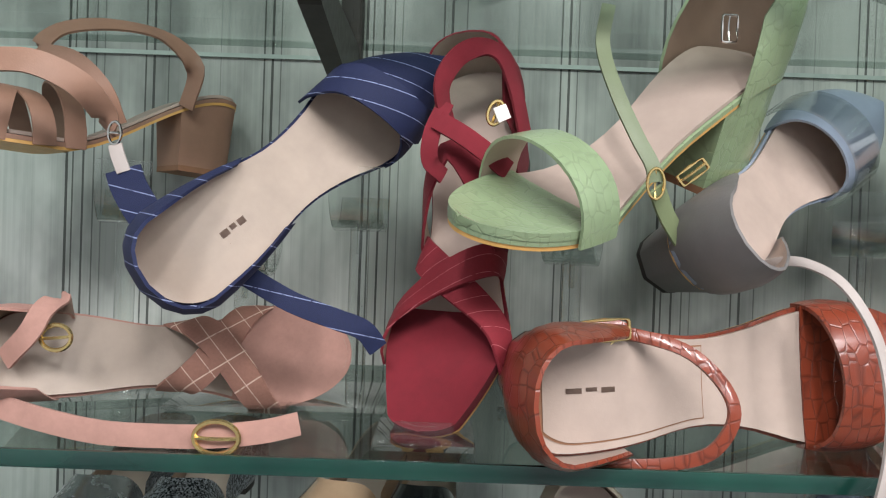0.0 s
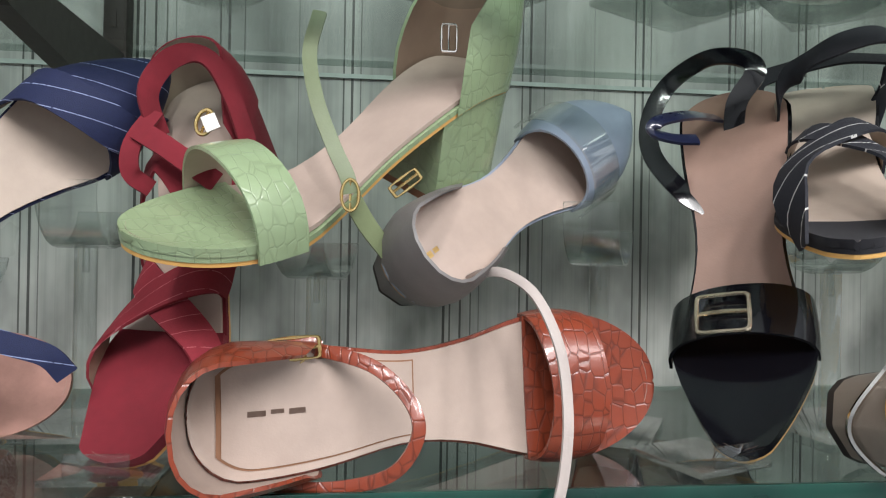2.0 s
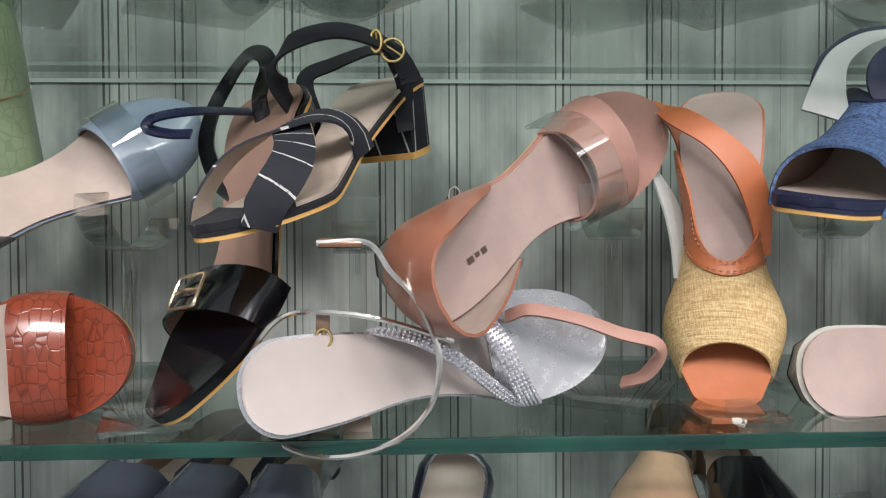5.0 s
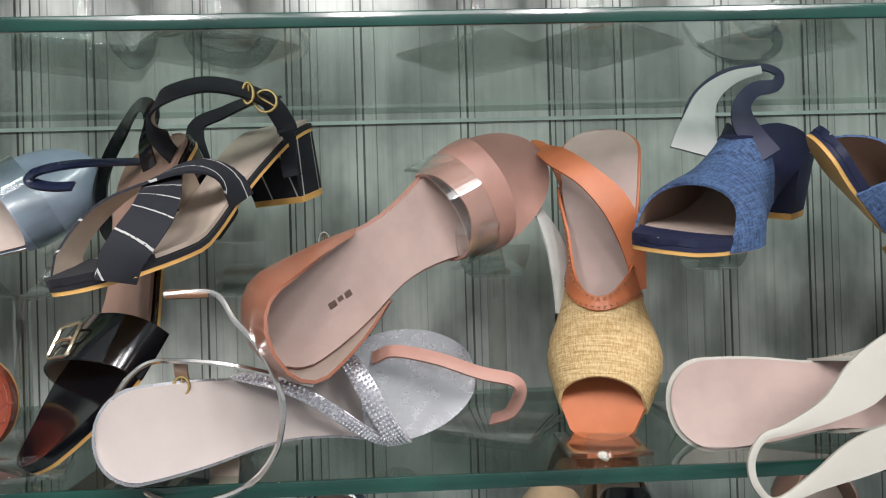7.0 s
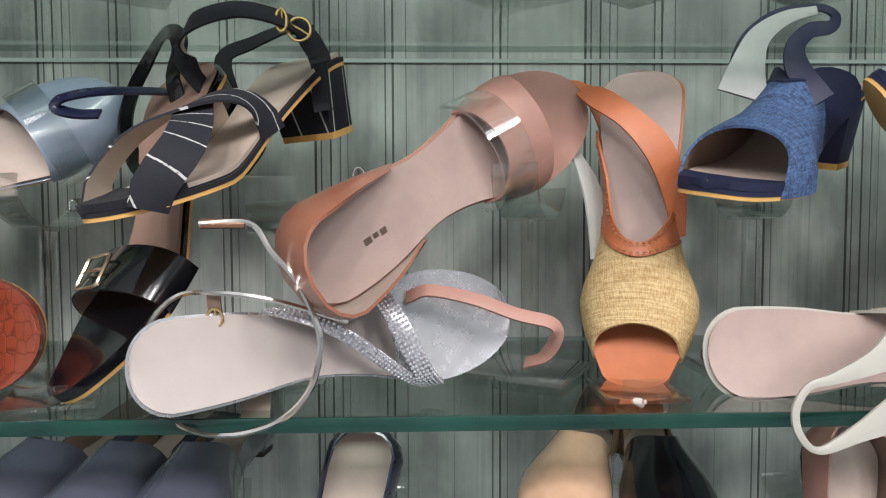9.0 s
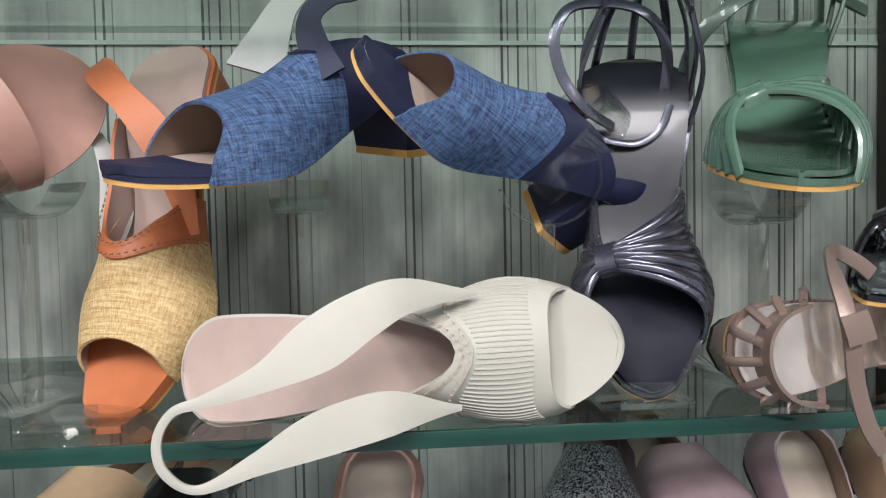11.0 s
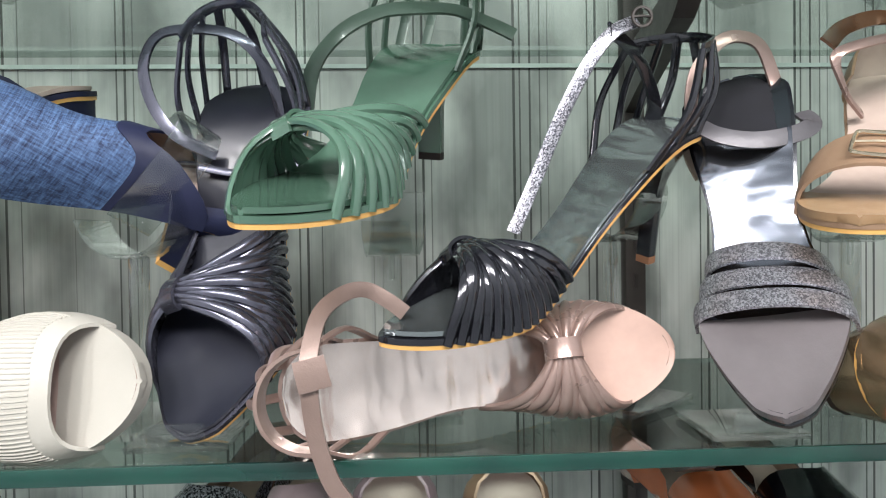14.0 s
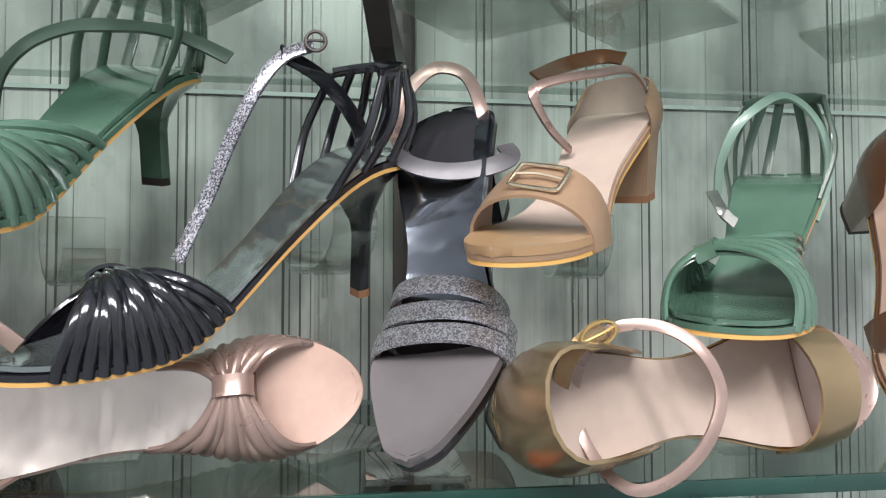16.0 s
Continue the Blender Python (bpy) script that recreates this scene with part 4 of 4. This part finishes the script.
def orange():
    s = Shoe("orange_slingback", "orange leather peep-toe slingback with straw raffia vamp", (0.8225, 0.2126, 0.2168), (-0.183, -0.509, -0.841), (-0.3, -0.786, 0.541), 1.131, 0.06, 0.235, 1.116, toe=BLUNT, category="slingback shoe")
    s.base(INSOLE_PINK, ORANGE, SOLE_TAN).heel(ORANGE, SOLE_BROWN, .8, .8)
    s.layer("toe_cover", ORANGE, 1.008, .0037, -.001, .7, 1.0)
    s.vamp([.9, .86, .84, .86, .9], [.52, .6, .66, .58, .44], .03, .046, RAFFIA, INSOLE_PINK, reach=1.08)
    s.vamp([.54, .61, .665, .59, .46], [.42, .54, .625, .5, .2], .048, .05, ORANGE, INSOLE_PINK, reach=1.08, name="collar")
    s.stitches([.53, .605, .66, .585, .45], .051, SOLE_BROWN, 1.09)
    s.stitches([.44, .555, .635, .52, .24], .0525, SOLE_BROWN, 1.09)
    s.loose([(0.752, 0.120, 0.094), (0.756, 0.130, 0.129), (0.752, 0.140, 0.158), (0.738, 0.145, 0.189)], [.004, .01, .009, .004], WHITE_LINING, WHITE_LINING, (.5, -.8, .1), name="sling_lining")
    over = [s.m @ s.at(u, v, h) for u, v, h in ((.54, 1.02, .016), (.44, 1.02, .026), (.35, .55, .034), (.27, -.2, .036), (.19, -.95, .03), (.13, -1.35, .02))]
    s.loose(over, [.005, .009, .011, .009, .009, .006], ORANGE, LINING, (.1, -1, .1), lab="orange sling strap")
    s.loose([(0.773, 0.150, 0.176), (0.767, 0.145, 0.203), (0.758, 0.145, 0.225), (0.747, 0.150, 0.240), (0.737, 0.160, 0.245)], .005, ORANGE, LINING)
    s.loose([(0.760, 0.035, 0.000), (0.763, 0.030, -0.001), (0.765, 0.028, -0.001)], .003, PAPER, PAPER, (0, -.5, 1), name="price_tag")


def blue(s, flip):
    s.base(INSOLE, NAVY_LEATHER, SOLE_TAN).heel(NAVY_LEATHER, SOLE_TAN, .85, .85, .24)
    s.layer("toe_cover", NAVY_LEATHER, 1.008, .0037, -.001, .8, 1.0)
    s.vamp([.86, .8, .79, .8, .86], [.42, .44, .52, .44, .36], .036, .052, DENIM, LINING, reach=1.06)
    s.vamp([.44, .45, .53, .45, .38], [.2, .34, .46, .34, .14], .053, .05, NAVY_LEATHER, LINING, reach=1.07, name="collar")


def blue_a():
    s = Shoe("denim_slingback", "blue denim-weave slingback with block heel on a stand", (0.9907, 0.2055, 0.1836), (-0.6935, -0.7044, -0.1511), (0.0065, -0.2158, 0.9764), 1.154, 0.0543, 0.24, 1.094, toe=BLUNT, category="slingback shoe")
    blue(s, 1)
    s.loose([(0.864, 0.100, 0.225), (0.873, 0.110, 0.253), (0.884, 0.115, 0.276), (0.905, 0.115, 0.291), (0.928, 0.110, 0.296)], [.018, .012, .008, .005, .003], WHITE_LINING, NAVY_LEATHER, (0, -1, .1), name="sling_lining", lab="white lining of the sling strap")
    s.loose([(0.854, 0.105, 0.231), (0.862, 0.115, 0.256), (0.875, 0.120, 0.280), (0.900, 0.120, 0.297), (0.928, 0.112, 0.299), (0.940, 0.105, 0.291), (0.934, 0.100, 0.280), (0.917, 0.100, 0.277), (0.903, 0.095, 0.263), (0.904, 0.090, 0.243), (0.918, 0.080, 0.219)], [.0015, .0015, .0015, .002, .0025, .003, .0045, .0055, .0065, .009, .008], NAVY_LEATHER, NAVY_LEATHER, (0, -1, .1), lab="navy sling strap")


def blue_b():
    s = Shoe("denim_slingback", "blue denim-weave slingback clipped toe-up in an acrylic cradle", (1.101, 0.1671, 0.0993), (-0.698, -0.5186, 0.4938), (0.711, -0.4203, 0.5638), 1.089, 0.0536, 0.225, 1.008, toe=BLUNT, category="slingback shoe")
    blue(s, -1)
    s.counter(.34, .02, NAVY_LEATHER, WHITE_LINING, .7)
    s.clip([.36, .36, .36], .06, .014)


def white():
    s = Shoe("ivory_slingback", "ivory pleated leather peep-toe slingback lying on its side", (0.8309, 0.101, 0.0177), (0.9619, -0.2583, 0.0895), (-0.2712, -0.9426, 0.1948), 1.150, 0.0343, 0.24, 1.067, toe=ROUND, category="slingback shoe")
    s.base(INSOLE_PINK, WHITE, WHITE).heel(WHITE, SOLE_DARK, .9, .9)
    s.layer("toe_cover", WHITE, 1.008, .0037, -.001, .78, 1.0)
    s.vamp([.9, .85, .84, .84, .88], [.62, .62, .68, .62, .6], .026, .046, WHITE, INSOLE_PINK, reach=1.07)
    s.pleats([.9, .85, .84, .84, .88], [.62, .62, .68, .62, .6], .026, .046, 38, WHITE)
    s.vamp([.66, .63, .69, .63, .64], [.4, .54, .65, .54, .42], .047, .044, WHITE, INSOLE_PINK, reach=1.075, name="collar")
    s.stitches([.645, .625, .68, .625, .63], .0495, LINING_PALE, 1.09)
    s.stitches([.45, .565, .665, .565, .46], .0475, LINING_PALE, 1.09)
    s.loose([(1.002, 0.015, 0.077), (0.961, -0.008, 0.079), (0.937, -0.020, 0.071), (0.913, -0.030, 0.057), (0.887, -0.037, 0.043), (0.859, -0.040, 0.033), (0.843, -0.040, 0.028), (0.835, -0.040, 0.014), (0.838, -0.040, -0.002), (0.853, -0.036, -0.013), (0.881, -0.032, -0.003), (0.906, -0.028, 0.007), (0.927, -0.024, 0.013), (0.953, -0.018, 0.017), (0.991, 0.004, 0.012)], [.0015, .0085, .0115, .0125, .0065, .003, .002, .002, .002, .002, .005, .0095, .011, .010, .0015], WHITE, WHITE, (0, -1, .15), lab="ivory sling strap", steps=8)


def pewter():
    s = Shoe("pewter_sandal", "pewter metallic strappy sandal with gathered straps, toe down", (1.152, 0.1887, 0.1993), (-0.1442, -0.6098, -0.7793), (-0.1343, -0.7682, 0.626), 1.082, 0.0577, 0.235, 1.365, toe=CHISEL)
    s.base(PEWTER_DARK, PEWTER, SOLE_TAN).heel(PEWTER, SOLE_DARK, .7, .7)
    s.fan((.4, .82), (.4, .86), .66, .036, 14, .0046, PEWTER, .68)
    s.cage(.07, 9, .0028, PEWTER, .25)
    s.loose([(1.160, 0.120, 0.199), (1.157, 0.100, 0.232), (1.146, 0.090, 0.255), (1.127, 0.090, 0.268), (1.096, 0.090, 0.270), (1.079, 0.090, 0.264), (1.071, 0.090, 0.244), (1.077, 0.090, 0.218), (1.093, 0.090, 0.197), (1.116, 0.100, 0.185)], .0036, PEWTER, PEWTER, (-.2, -.8, .4))
    s.loose([(1.104, 0.100, 0.177), (1.132, 0.100, 0.173), (1.151, 0.100, 0.183), (1.159, 0.100, 0.201)], .0025, PEWTER, PEWTER)


def jade(s):
    s.base(JADE, JADE, SOLE_TAN, lab="jade patent insole").heel(JADE, SOLE_DARK, .4, .4, .2, 0, .26)
    s.fan((.4, .86), (.5, .9), .7, .037, 12, .0046, JADE, .66)
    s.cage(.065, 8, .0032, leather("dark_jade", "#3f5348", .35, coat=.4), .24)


def green_b():
    s = Shoe("jade_sandal", "jade patent strappy sandal with slim heel on a stand", (1.282, 0.2028, 0.1989), (-0.4127, -0.8766, -0.2475), (0.004, -0.2734, 0.9619), 1.177, 0.0674, 0.24, 1.172, toe=POINT)
    jade(s)
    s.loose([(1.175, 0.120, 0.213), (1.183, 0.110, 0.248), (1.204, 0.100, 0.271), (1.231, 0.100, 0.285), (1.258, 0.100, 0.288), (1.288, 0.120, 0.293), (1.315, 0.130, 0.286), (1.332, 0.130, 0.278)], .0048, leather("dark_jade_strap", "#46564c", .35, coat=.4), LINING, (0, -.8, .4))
    s.buckle((1.252, 0.100, 0.214), (1, 0, .5), (-.4, 0, 1), .006, .0035, JADE, .0012, True)


def green_c():
    s = Shoe("jade_sandal", "jade patent strappy sandal resting over a gold sandal", (1.7813, 0.1547, 0.1207), (-0.659, -0.738, -0.145), (-0.047, -0.152, 0.987), 1.073, 0.07, 0.235, 1.120)
    jade(s)
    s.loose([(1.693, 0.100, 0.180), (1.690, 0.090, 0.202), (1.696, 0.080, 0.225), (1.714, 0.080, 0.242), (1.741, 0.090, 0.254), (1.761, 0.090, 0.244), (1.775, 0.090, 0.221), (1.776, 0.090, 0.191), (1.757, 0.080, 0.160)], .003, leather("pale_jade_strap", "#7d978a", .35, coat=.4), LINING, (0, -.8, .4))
    s.loose([(1.683, 0.090, 0.181), (1.686, 0.080, 0.165), (1.695, 0.080, 0.157)], .004, CHROME, CHROME, name="buckle_tab")


def metal():
    s = Shoe("black_metallic_sandal", "black metallic strappy stiletto sandal on an acrylic stand", (1.454, 0.1338, 0.1124), (-0.837, -0.5143, -0.1871), (-0.0211, -0.3113, 0.9501), 1.126, 0.0827, 0.235, 0.881, toe=POINT)
    s.base(DARK_FOIL, BLACK_FOIL, SOLE_TAN).heel(BLACK_FOIL, SOLE_BROWN, .3, .3, .2, .004, .22)
    s.fan((.52, .88), (.54, .92), .73, .036, 14, .0042, BLACK_FOIL, .7)
    s.cage(.058, 9, .0028, BLACK_FOIL, .26)
    s.loose([(1.317, 0.050, 0.128), (1.334, 0.050, 0.167), (1.350, 0.045, 0.206), (1.366, 0.040, 0.236), (1.380, 0.040, 0.253), (1.397, 0.045, 0.262)], .0038, CRINKLE, BLACK_FOIL, (-.3, -.9, .1), lab="glinting silver ankle strap")
    s.loose([(1.378, 0.040, 0.255), (1.399, 0.060, 0.248), (1.416, 0.080, 0.235), (1.428, 0.100, 0.217), (1.427, 0.110, 0.196)], .005, BLACK_FOIL, BLACK_FOIL)
    s.buckle((1.399, 0.040, 0.263), (1, 0, 0), (0, 0, 1), .006, .006, STEEL_DARK, .0012, True)


def rose():
    s = Shoe("rose_gold_sandal", "rose gold strappy sandal with foil insole lying sideways", (1.17, 0.0878, 0.0225), (0.9956, -0.0268, 0.0895), (-0.0377, -0.9918, 0.1222), 1.085, 0.0439, 0.24, 1.023, toe=ROUND)
    s.base(ROSE_FOIL, ROSE, SOLE_TAN, lab="shiny rose foil insole").heel(ROSE, SOLE_DARK, .7, .7)
    s.layer("toe_cover", leather("blush_toe", "#c4a598", .36, .1, bump=.05), 1.008, .0037, -.001, .74, 1.0)
    s.fan((.5, .9), (.48, .88), .7, .028, 11, .0048, ROSE, .42)
    s.cage(.046, 9, .0026, ROSE, .24, 0, .009, TAUPE)
    s.loose([(1.217, -0.040, -0.010), (1.208, -0.040, 0.004), (1.201, -0.040, 0.027), (1.198, -0.040, 0.053), (1.198, -0.035, 0.068), (1.202, -0.020, 0.086), (1.213, 0.000, 0.095), (1.225, 0.010, 0.096), (1.238, 0.010, 0.089), (1.247, 0.010, 0.082)], .0042, TAUPE, ROSE, (-.1, -.95, .1), lab="loose stitched ankle strap")
    s.loose([(1.192, -0.0425, 0.056), (1.2, -0.0425, 0.058), (1.208, -0.0415, 0.06)], .0075, TAUPE, ROSE, (-.1, -.95, .1), name="strap_keeper", lab="taupe loop holding the ankle strap")


def gun():
    s = Shoe("gunmetal_sandal", "gunmetal sandal with glitter toe straps, toe down", (1.526, 0.1583, 0.1869), (-0.2729, -0.7107, -0.6484), (-0.4216, -0.5175, 0.7447), 1.112, 0.0606, 0.235, 1.168, toe=CHISEL)
    s.base(GUN, BLACK_FOIL, SOLE_DARK, lab="shiny gunmetal insole").heel(BLACK_FOIL, SOLE_DARK, .7, .7)
    s.layer("toe_cover", leather("taupe_toe", "#767173", .35, .2), 1.008, .0037, -.001, .7, 1.0)
    for k in range(3):
        s.strap([.6 + k * .062, .585 + k * .062, .555 + k * .06], .024 - k * .002, .0066, GUN_GLITTER, LINING, 1.08, lab="glitter toe strap")
    s.layer("heel_pad", NAVY_SUEDE, .9, .0036, .001, .0, .24, "dark heel pad")
    s.loose([(1.458, 0.100, 0.203), (1.451, 0.090, 0.219), (1.456, 0.090, 0.242), (1.472, 0.090, 0.261), (1.487, 0.090, 0.265), (1.502, 0.090, 0.258), (1.512, 0.090, 0.234), (1.514, 0.080, 0.207)], .0042, ROSE, LINING_PALE, (0, -.9, .3))
    s.loose([(1.449, 0.080, 0.202), (1.463, 0.070, 0.192), (1.486, 0.065, 0.188), (1.512, 0.065, 0.192), (1.528, 0.070, 0.200), (1.526, 0.080, 0.209)], .0055, leather("grey_strap", "#5c5a5e", .35, .3), LINING_PALE, (0, -.9, .3))
    s.loose([(1.458, 0.110, 0.200), (1.462, 0.110, 0.182), (1.469, 0.110, 0.168)], .007, LINING_PALE, LINING_PALE, name="strap_lining")


def tan_b():
    s = Shoe("camel_sandal", "camel metallic sandal with square gold buckle on a stand", (1.649, 0.1569, 0.1882), (-0.6206, -0.7366, -0.2689), (-0.1301, -0.2415, 0.9616), 1.072, 0.0523, 0.23, 1.050, toe=ROUND)
    s.base(INSOLE, CAMEL, SOLE_TAN).heel(CAMEL, SOLE_BROWN, .85, .85, .2)
    s.layer("toe_cover", leather("honey_toe", "#a08261", .35), 1.008, .0037, -.001, .72, 1.0)
    s.vamp([.81, .83, .84, .83, .81], [.7, .71, .72, .71, .7], .028, .041, CAMEL, LINING, name="toe_band", lab="broad camel toe band")
    t = s.m.to_3x3()
    s.buckle(s.m @ s.at(.785, .15, .0355), t @ Vector((0, 1, -.14)), t @ Vector((-1, 0, .48)), .0155, .011, PALE_GOLD, .0014, False, "square gold buckle")
    s.counter(.2, .03, CAMEL, INSOLE)
    s.loose([(1.576, 0.090, 0.209), (1.559, 0.080, 0.221), (1.545, 0.070, 0.238), (1.546, 0.070, 0.248), (1.566, 0.070, 0.255), (1.592, 0.075, 0.261), (1.619, 0.085, 0.267), (1.639, 0.100, 0.257), (1.650, 0.110, 0.239), (1.649, 0.120, 0.219)], .0034, ROSE, LINING, (0, -.8, .5))
    s.loose([(1.551, 0.090, 0.260), (1.582, 0.120, 0.280), (1.613, 0.130, 0.291), (1.629, 0.120, 0.287)], .006, BRONZE, BRONZE, (0, -.9, .3))


def gold():
    s = Shoe("gold_sandal", "antique gold leather ankle-strap sandal lying sideways", (1.4947, 0.0242, 0.0332), (0.996, 0.053, 0.071), (0.034, -0.969, 0.246), 1.057, 0.045, 0.25, 1.05, toe=FULL)
    s.base(INSOLE, GOLD_FOIL, SOLE_TAN).heel(GOLD_FOIL, SOLE_DARK, .8, .8)
    s.counter(.34, .066, GOLD_FOIL, INSOLE, .4)
    s.vamp([.86, .87, .88, .87, .86], [.72, .74, .76, .75, .72], .03, .036, GOLD_FOIL, leather("ochre_lining", "#a97f35", .5), name="toe_band")
    s.layer("toe_cover", ROSE, 1.008, .0037, -.001, .8, 1.0)
    s.loose([(1.549, -0.020, 0.079), (1.561, -0.030, 0.092), (1.582, -0.040, 0.093), (1.598, -0.050, 0.082), (1.606, -0.055, 0.062), (1.598, -0.060, 0.041), (1.583, -0.060, 0.024), (1.565, -0.055, 0.014), (1.553, -0.045, 0.017), (1.545, -0.030, 0.030), (1.541, -0.020, 0.049), (1.543, -0.020, 0.067), (1.549, -0.020, 0.079)], .0029, ROSE, INSOLE, (0, -.95, .2))
    s.loose([(1.528, -0.010, 0.030), (1.532, -0.020, 0.055), (1.536, -0.025, 0.074), (1.543, -0.030, 0.085), (1.554, -0.032, 0.091)], .0045, GOLD_FOIL, GOLD_FOIL, (0, -.95, .2))
    s.buckle((1.549, -0.037, 0.089), (1, 0, .5), (-.5, 0, 1), .01, .006, GOLD, .0013, True, "gold oval buckle")


def bronze():
    s = Shoe("bronze_sandal", "dark bronze patent sandal standing toe down", (1.885, .2, .2), (-.05, -.45, -.88), (-.2, -.8, .55), 1.0, .06)
    s.base(LINING, BRONZE, SOLE_TAN).heel(BRONZE, SOLE_DARK, .7, .7)
    s.strap([.6, .62, .64], .038, .013, BRONZE, LINING)
    s.counter(.26, .045, BRONZE, LINING)


for build in (tan_top, navy, pink_suede, red, green, grey, brown, black, nv, silver, pink, orange, blue_a, blue_b, white, pewter, green_b, metal, rose, gun, tan_b, gold, green_c, bronze):
    build()

# ---- closed shoes on the lower shelf ----
def pump(label, material, org, head, up, lining=LINING, long=0.235, insole=INSOLE):
    s = Shoe("court_shoe", label, org, head, up, 1.0, .022, long, 1.0, ROUND, "shoe", "shoes on the lower shelf")
    s.base(insole, material, SOLE_DARK).heel(material, SOLE_DARK, .7, .7)
    s.vamp([.985, 1.0, 1.0, 1.0, .985], [.5, .58, .68, .58, .5], .006, .045, material, lining)
    s.counter(.52, .03, material, lining, .75)
    return s



pump("silver foil court shoe on the lower shelf", SILVER, (-0.235, .25, -.098), (0.0, -.95, .02), (0, -.05, 1), insole=INSOLE)
pump("black glitter court shoe on the lower shelf", GLITTER_BLACK, (-0.175, .25, -.098), (0.0, -.95, .02), (0, -.05, 1), insole=INSOLE)
pump("nude patent court shoe on the lower shelf", NUDE_PATENT, (-0.024, .25, -.098), (-0.3, -.95, .02), (0, -.05, 1), insole=INSOLE)
pump("black patent court shoe on the lower shelf", BLACK_PATENT, (0.008, .25, -.098), (-0.1, -.95, .02), (0, -.05, 1), insole=INSOLE)
pump("beige leather sandal on the lower shelf", LINING_PALE, (0.104, .12, -.05), (-0.1, -.45, -.85), (0, -.85, .45), insole=INSOLE)
pump("slate patent court shoe on the lower shelf", GREY_PATENT, (0.365, .25, -.098), (-0.5, -.95, .02), (0, -.05, 1), insole=INSOLE)
pump("slate patent court shoe on the lower shelf", GREY_PATENT, (0.409, .25, -.098), (-0.3, -.95, .02), (0, -.05, 1), insole=INSOLE)
pump("slate patent court shoe on the lower shelf", GREY_PATENT, (0.443, .25, -.098), (-0.1, -.95, .02), (0, -.05, 1), insole=INSOLE)
pump("black sandal with cream printed insole on the lower shelf", NAVY_SATIN, (0.570, .12, -.05), (-0.25, -.45, -.85), (0, -.85, .45), insole=INSOLE_CREAM)
pump("nude patent court shoe on the lower shelf", NUDE_PATENT, (0.805, .25, -.098), (-0.5, -.95, .02), (0, -.05, 1), insole=INSOLE)
pump("black patent court shoe on the lower shelf", BLACK_PATENT, (0.818, .25, -.098), (-0.1, -.95, .02), (0, -.05, 1), insole=INSOLE)
pump("pink leather sandal on the lower shelf", PINK_SATIN, (0.948, .12, -.05), (-0.2, -.45, -.85), (0, -.85, .45), insole=INSOLE)
pump("black glitter court shoe on the lower shelf", GLITTER_BLACK, (1.144, .25, -.098), (-0.3, -.95, .02), (0, -.05, 1), insole=INSOLE)
pump("mauve leather court shoe on the lower shelf", MAUVE, (1.152, .25, -.098), (0.1, -.95, .02), (0, -.05, 1), insole=INSOLE)
pump("mauve sandal with cream insole on the lower shelf", MAUVE, (1.232, .12, -.05), (0.2, -.45, -.85), (0, -.85, .45), insole=INSOLE_CREAM)
pump("gold sandal with cream printed insole on the lower shelf", CAMEL, (1.311, .12, -.05), (0.1, -.45, -.85), (0, -.85, .45), insole=INSOLE_CREAM)
pump("cognac patent court shoe on the lower shelf", TAN_PATENT, (1.457, .25, -.098), (0.1, -.95, .02), (0, -.05, 1), insole=INSOLE)
pump("black patent court shoe on the lower shelf", BLACK_PATENT, (1.527, .25, -.098), (0.1, -.95, .02), (0, -.05, 1), insole=INSOLE)
pump("beige leather sandal on the lower shelf", LINING_PALE, (1.630, .12, -.05), (0, -.45, -.85), (0, -.85, .45), insole=INSOLE)

for x in (-0.235, -0.175, -0.054, -0.002, 0.108, 0.315, 0.379, 0.433, 0.580, 0.755, 0.808, 0.956, 1.114, 1.162, 1.224, 1.307, 1.467, 1.537, 1.630):
    stand(x, .16, -.31, .165, 10)


# ---- stands ----

for x, y, high, turn in ((-.24, .15, .125, 20), (-.142, .13, .09, 0), (-.06, .14, .125, 0), (.1, .14, .105, -20), (.305, .12, .118, -30), (.487, .12, .115, 10), (.698, .12, .125, -30), (.888, .13, .125, 0), (1.065, .09, .112, 80), (1.237, .12, .11, 10), (1.402, .12, .118, 40), (1.587, .12, .115, 0), (1.72, .11, .085, 0)):
    stand(x, y, .0, high, turn)
for x, y, turn in ((-.005, .045, 0), (.345, .045, 20), (.765, .05, 0), (1.11, .05, 0), (1.46, .04, 0)):
    stand(x, y, .0, 0, turn, .06, kind="small clear acrylic toe rest on glass")
for x, y, turn in ((-.2, .12, 20), (.02, .12, 40), (.21, .11, 35), (.365, .11, 30), (.475, .09, 42), (.69, .12, 50), (.785, .1, 38), (.94, .1, 45), (1.12, .1, 40), (1.3, .1, 40), (1.52, .11, 48), (1.645, .11, 40), (1.85, .12, 40)):
    stand(x, y, .312, .12, turn, .1)

# ---- shoes on the upper shelf ----
# Mostly out of view; this row also serves to shade the wall's top.
for k, (x, m) in enumerate(((-.2, MAUVE), (.02, GREY_PATENT), (.21, TAN_PATENT), (.365, BRONZE), (.475, NUDE_PATENT), (.69, SILVER), (.785, BRONZE), (.94, TAN_PATENT), (1.12, GREY_PATENT), (1.3, BLACK_PATENT), (1.52, MAUVE), (1.645, NUDE_PATENT), (1.85, BRONZE))):
    tagged(pump('closed court shoe on the upper glass shelf', m, (x - .02, .255, .43), (.1 - .04 * (k % 5), -.98, .02), (0, 0, 1)).ob, group='shoes on the upper shelf')
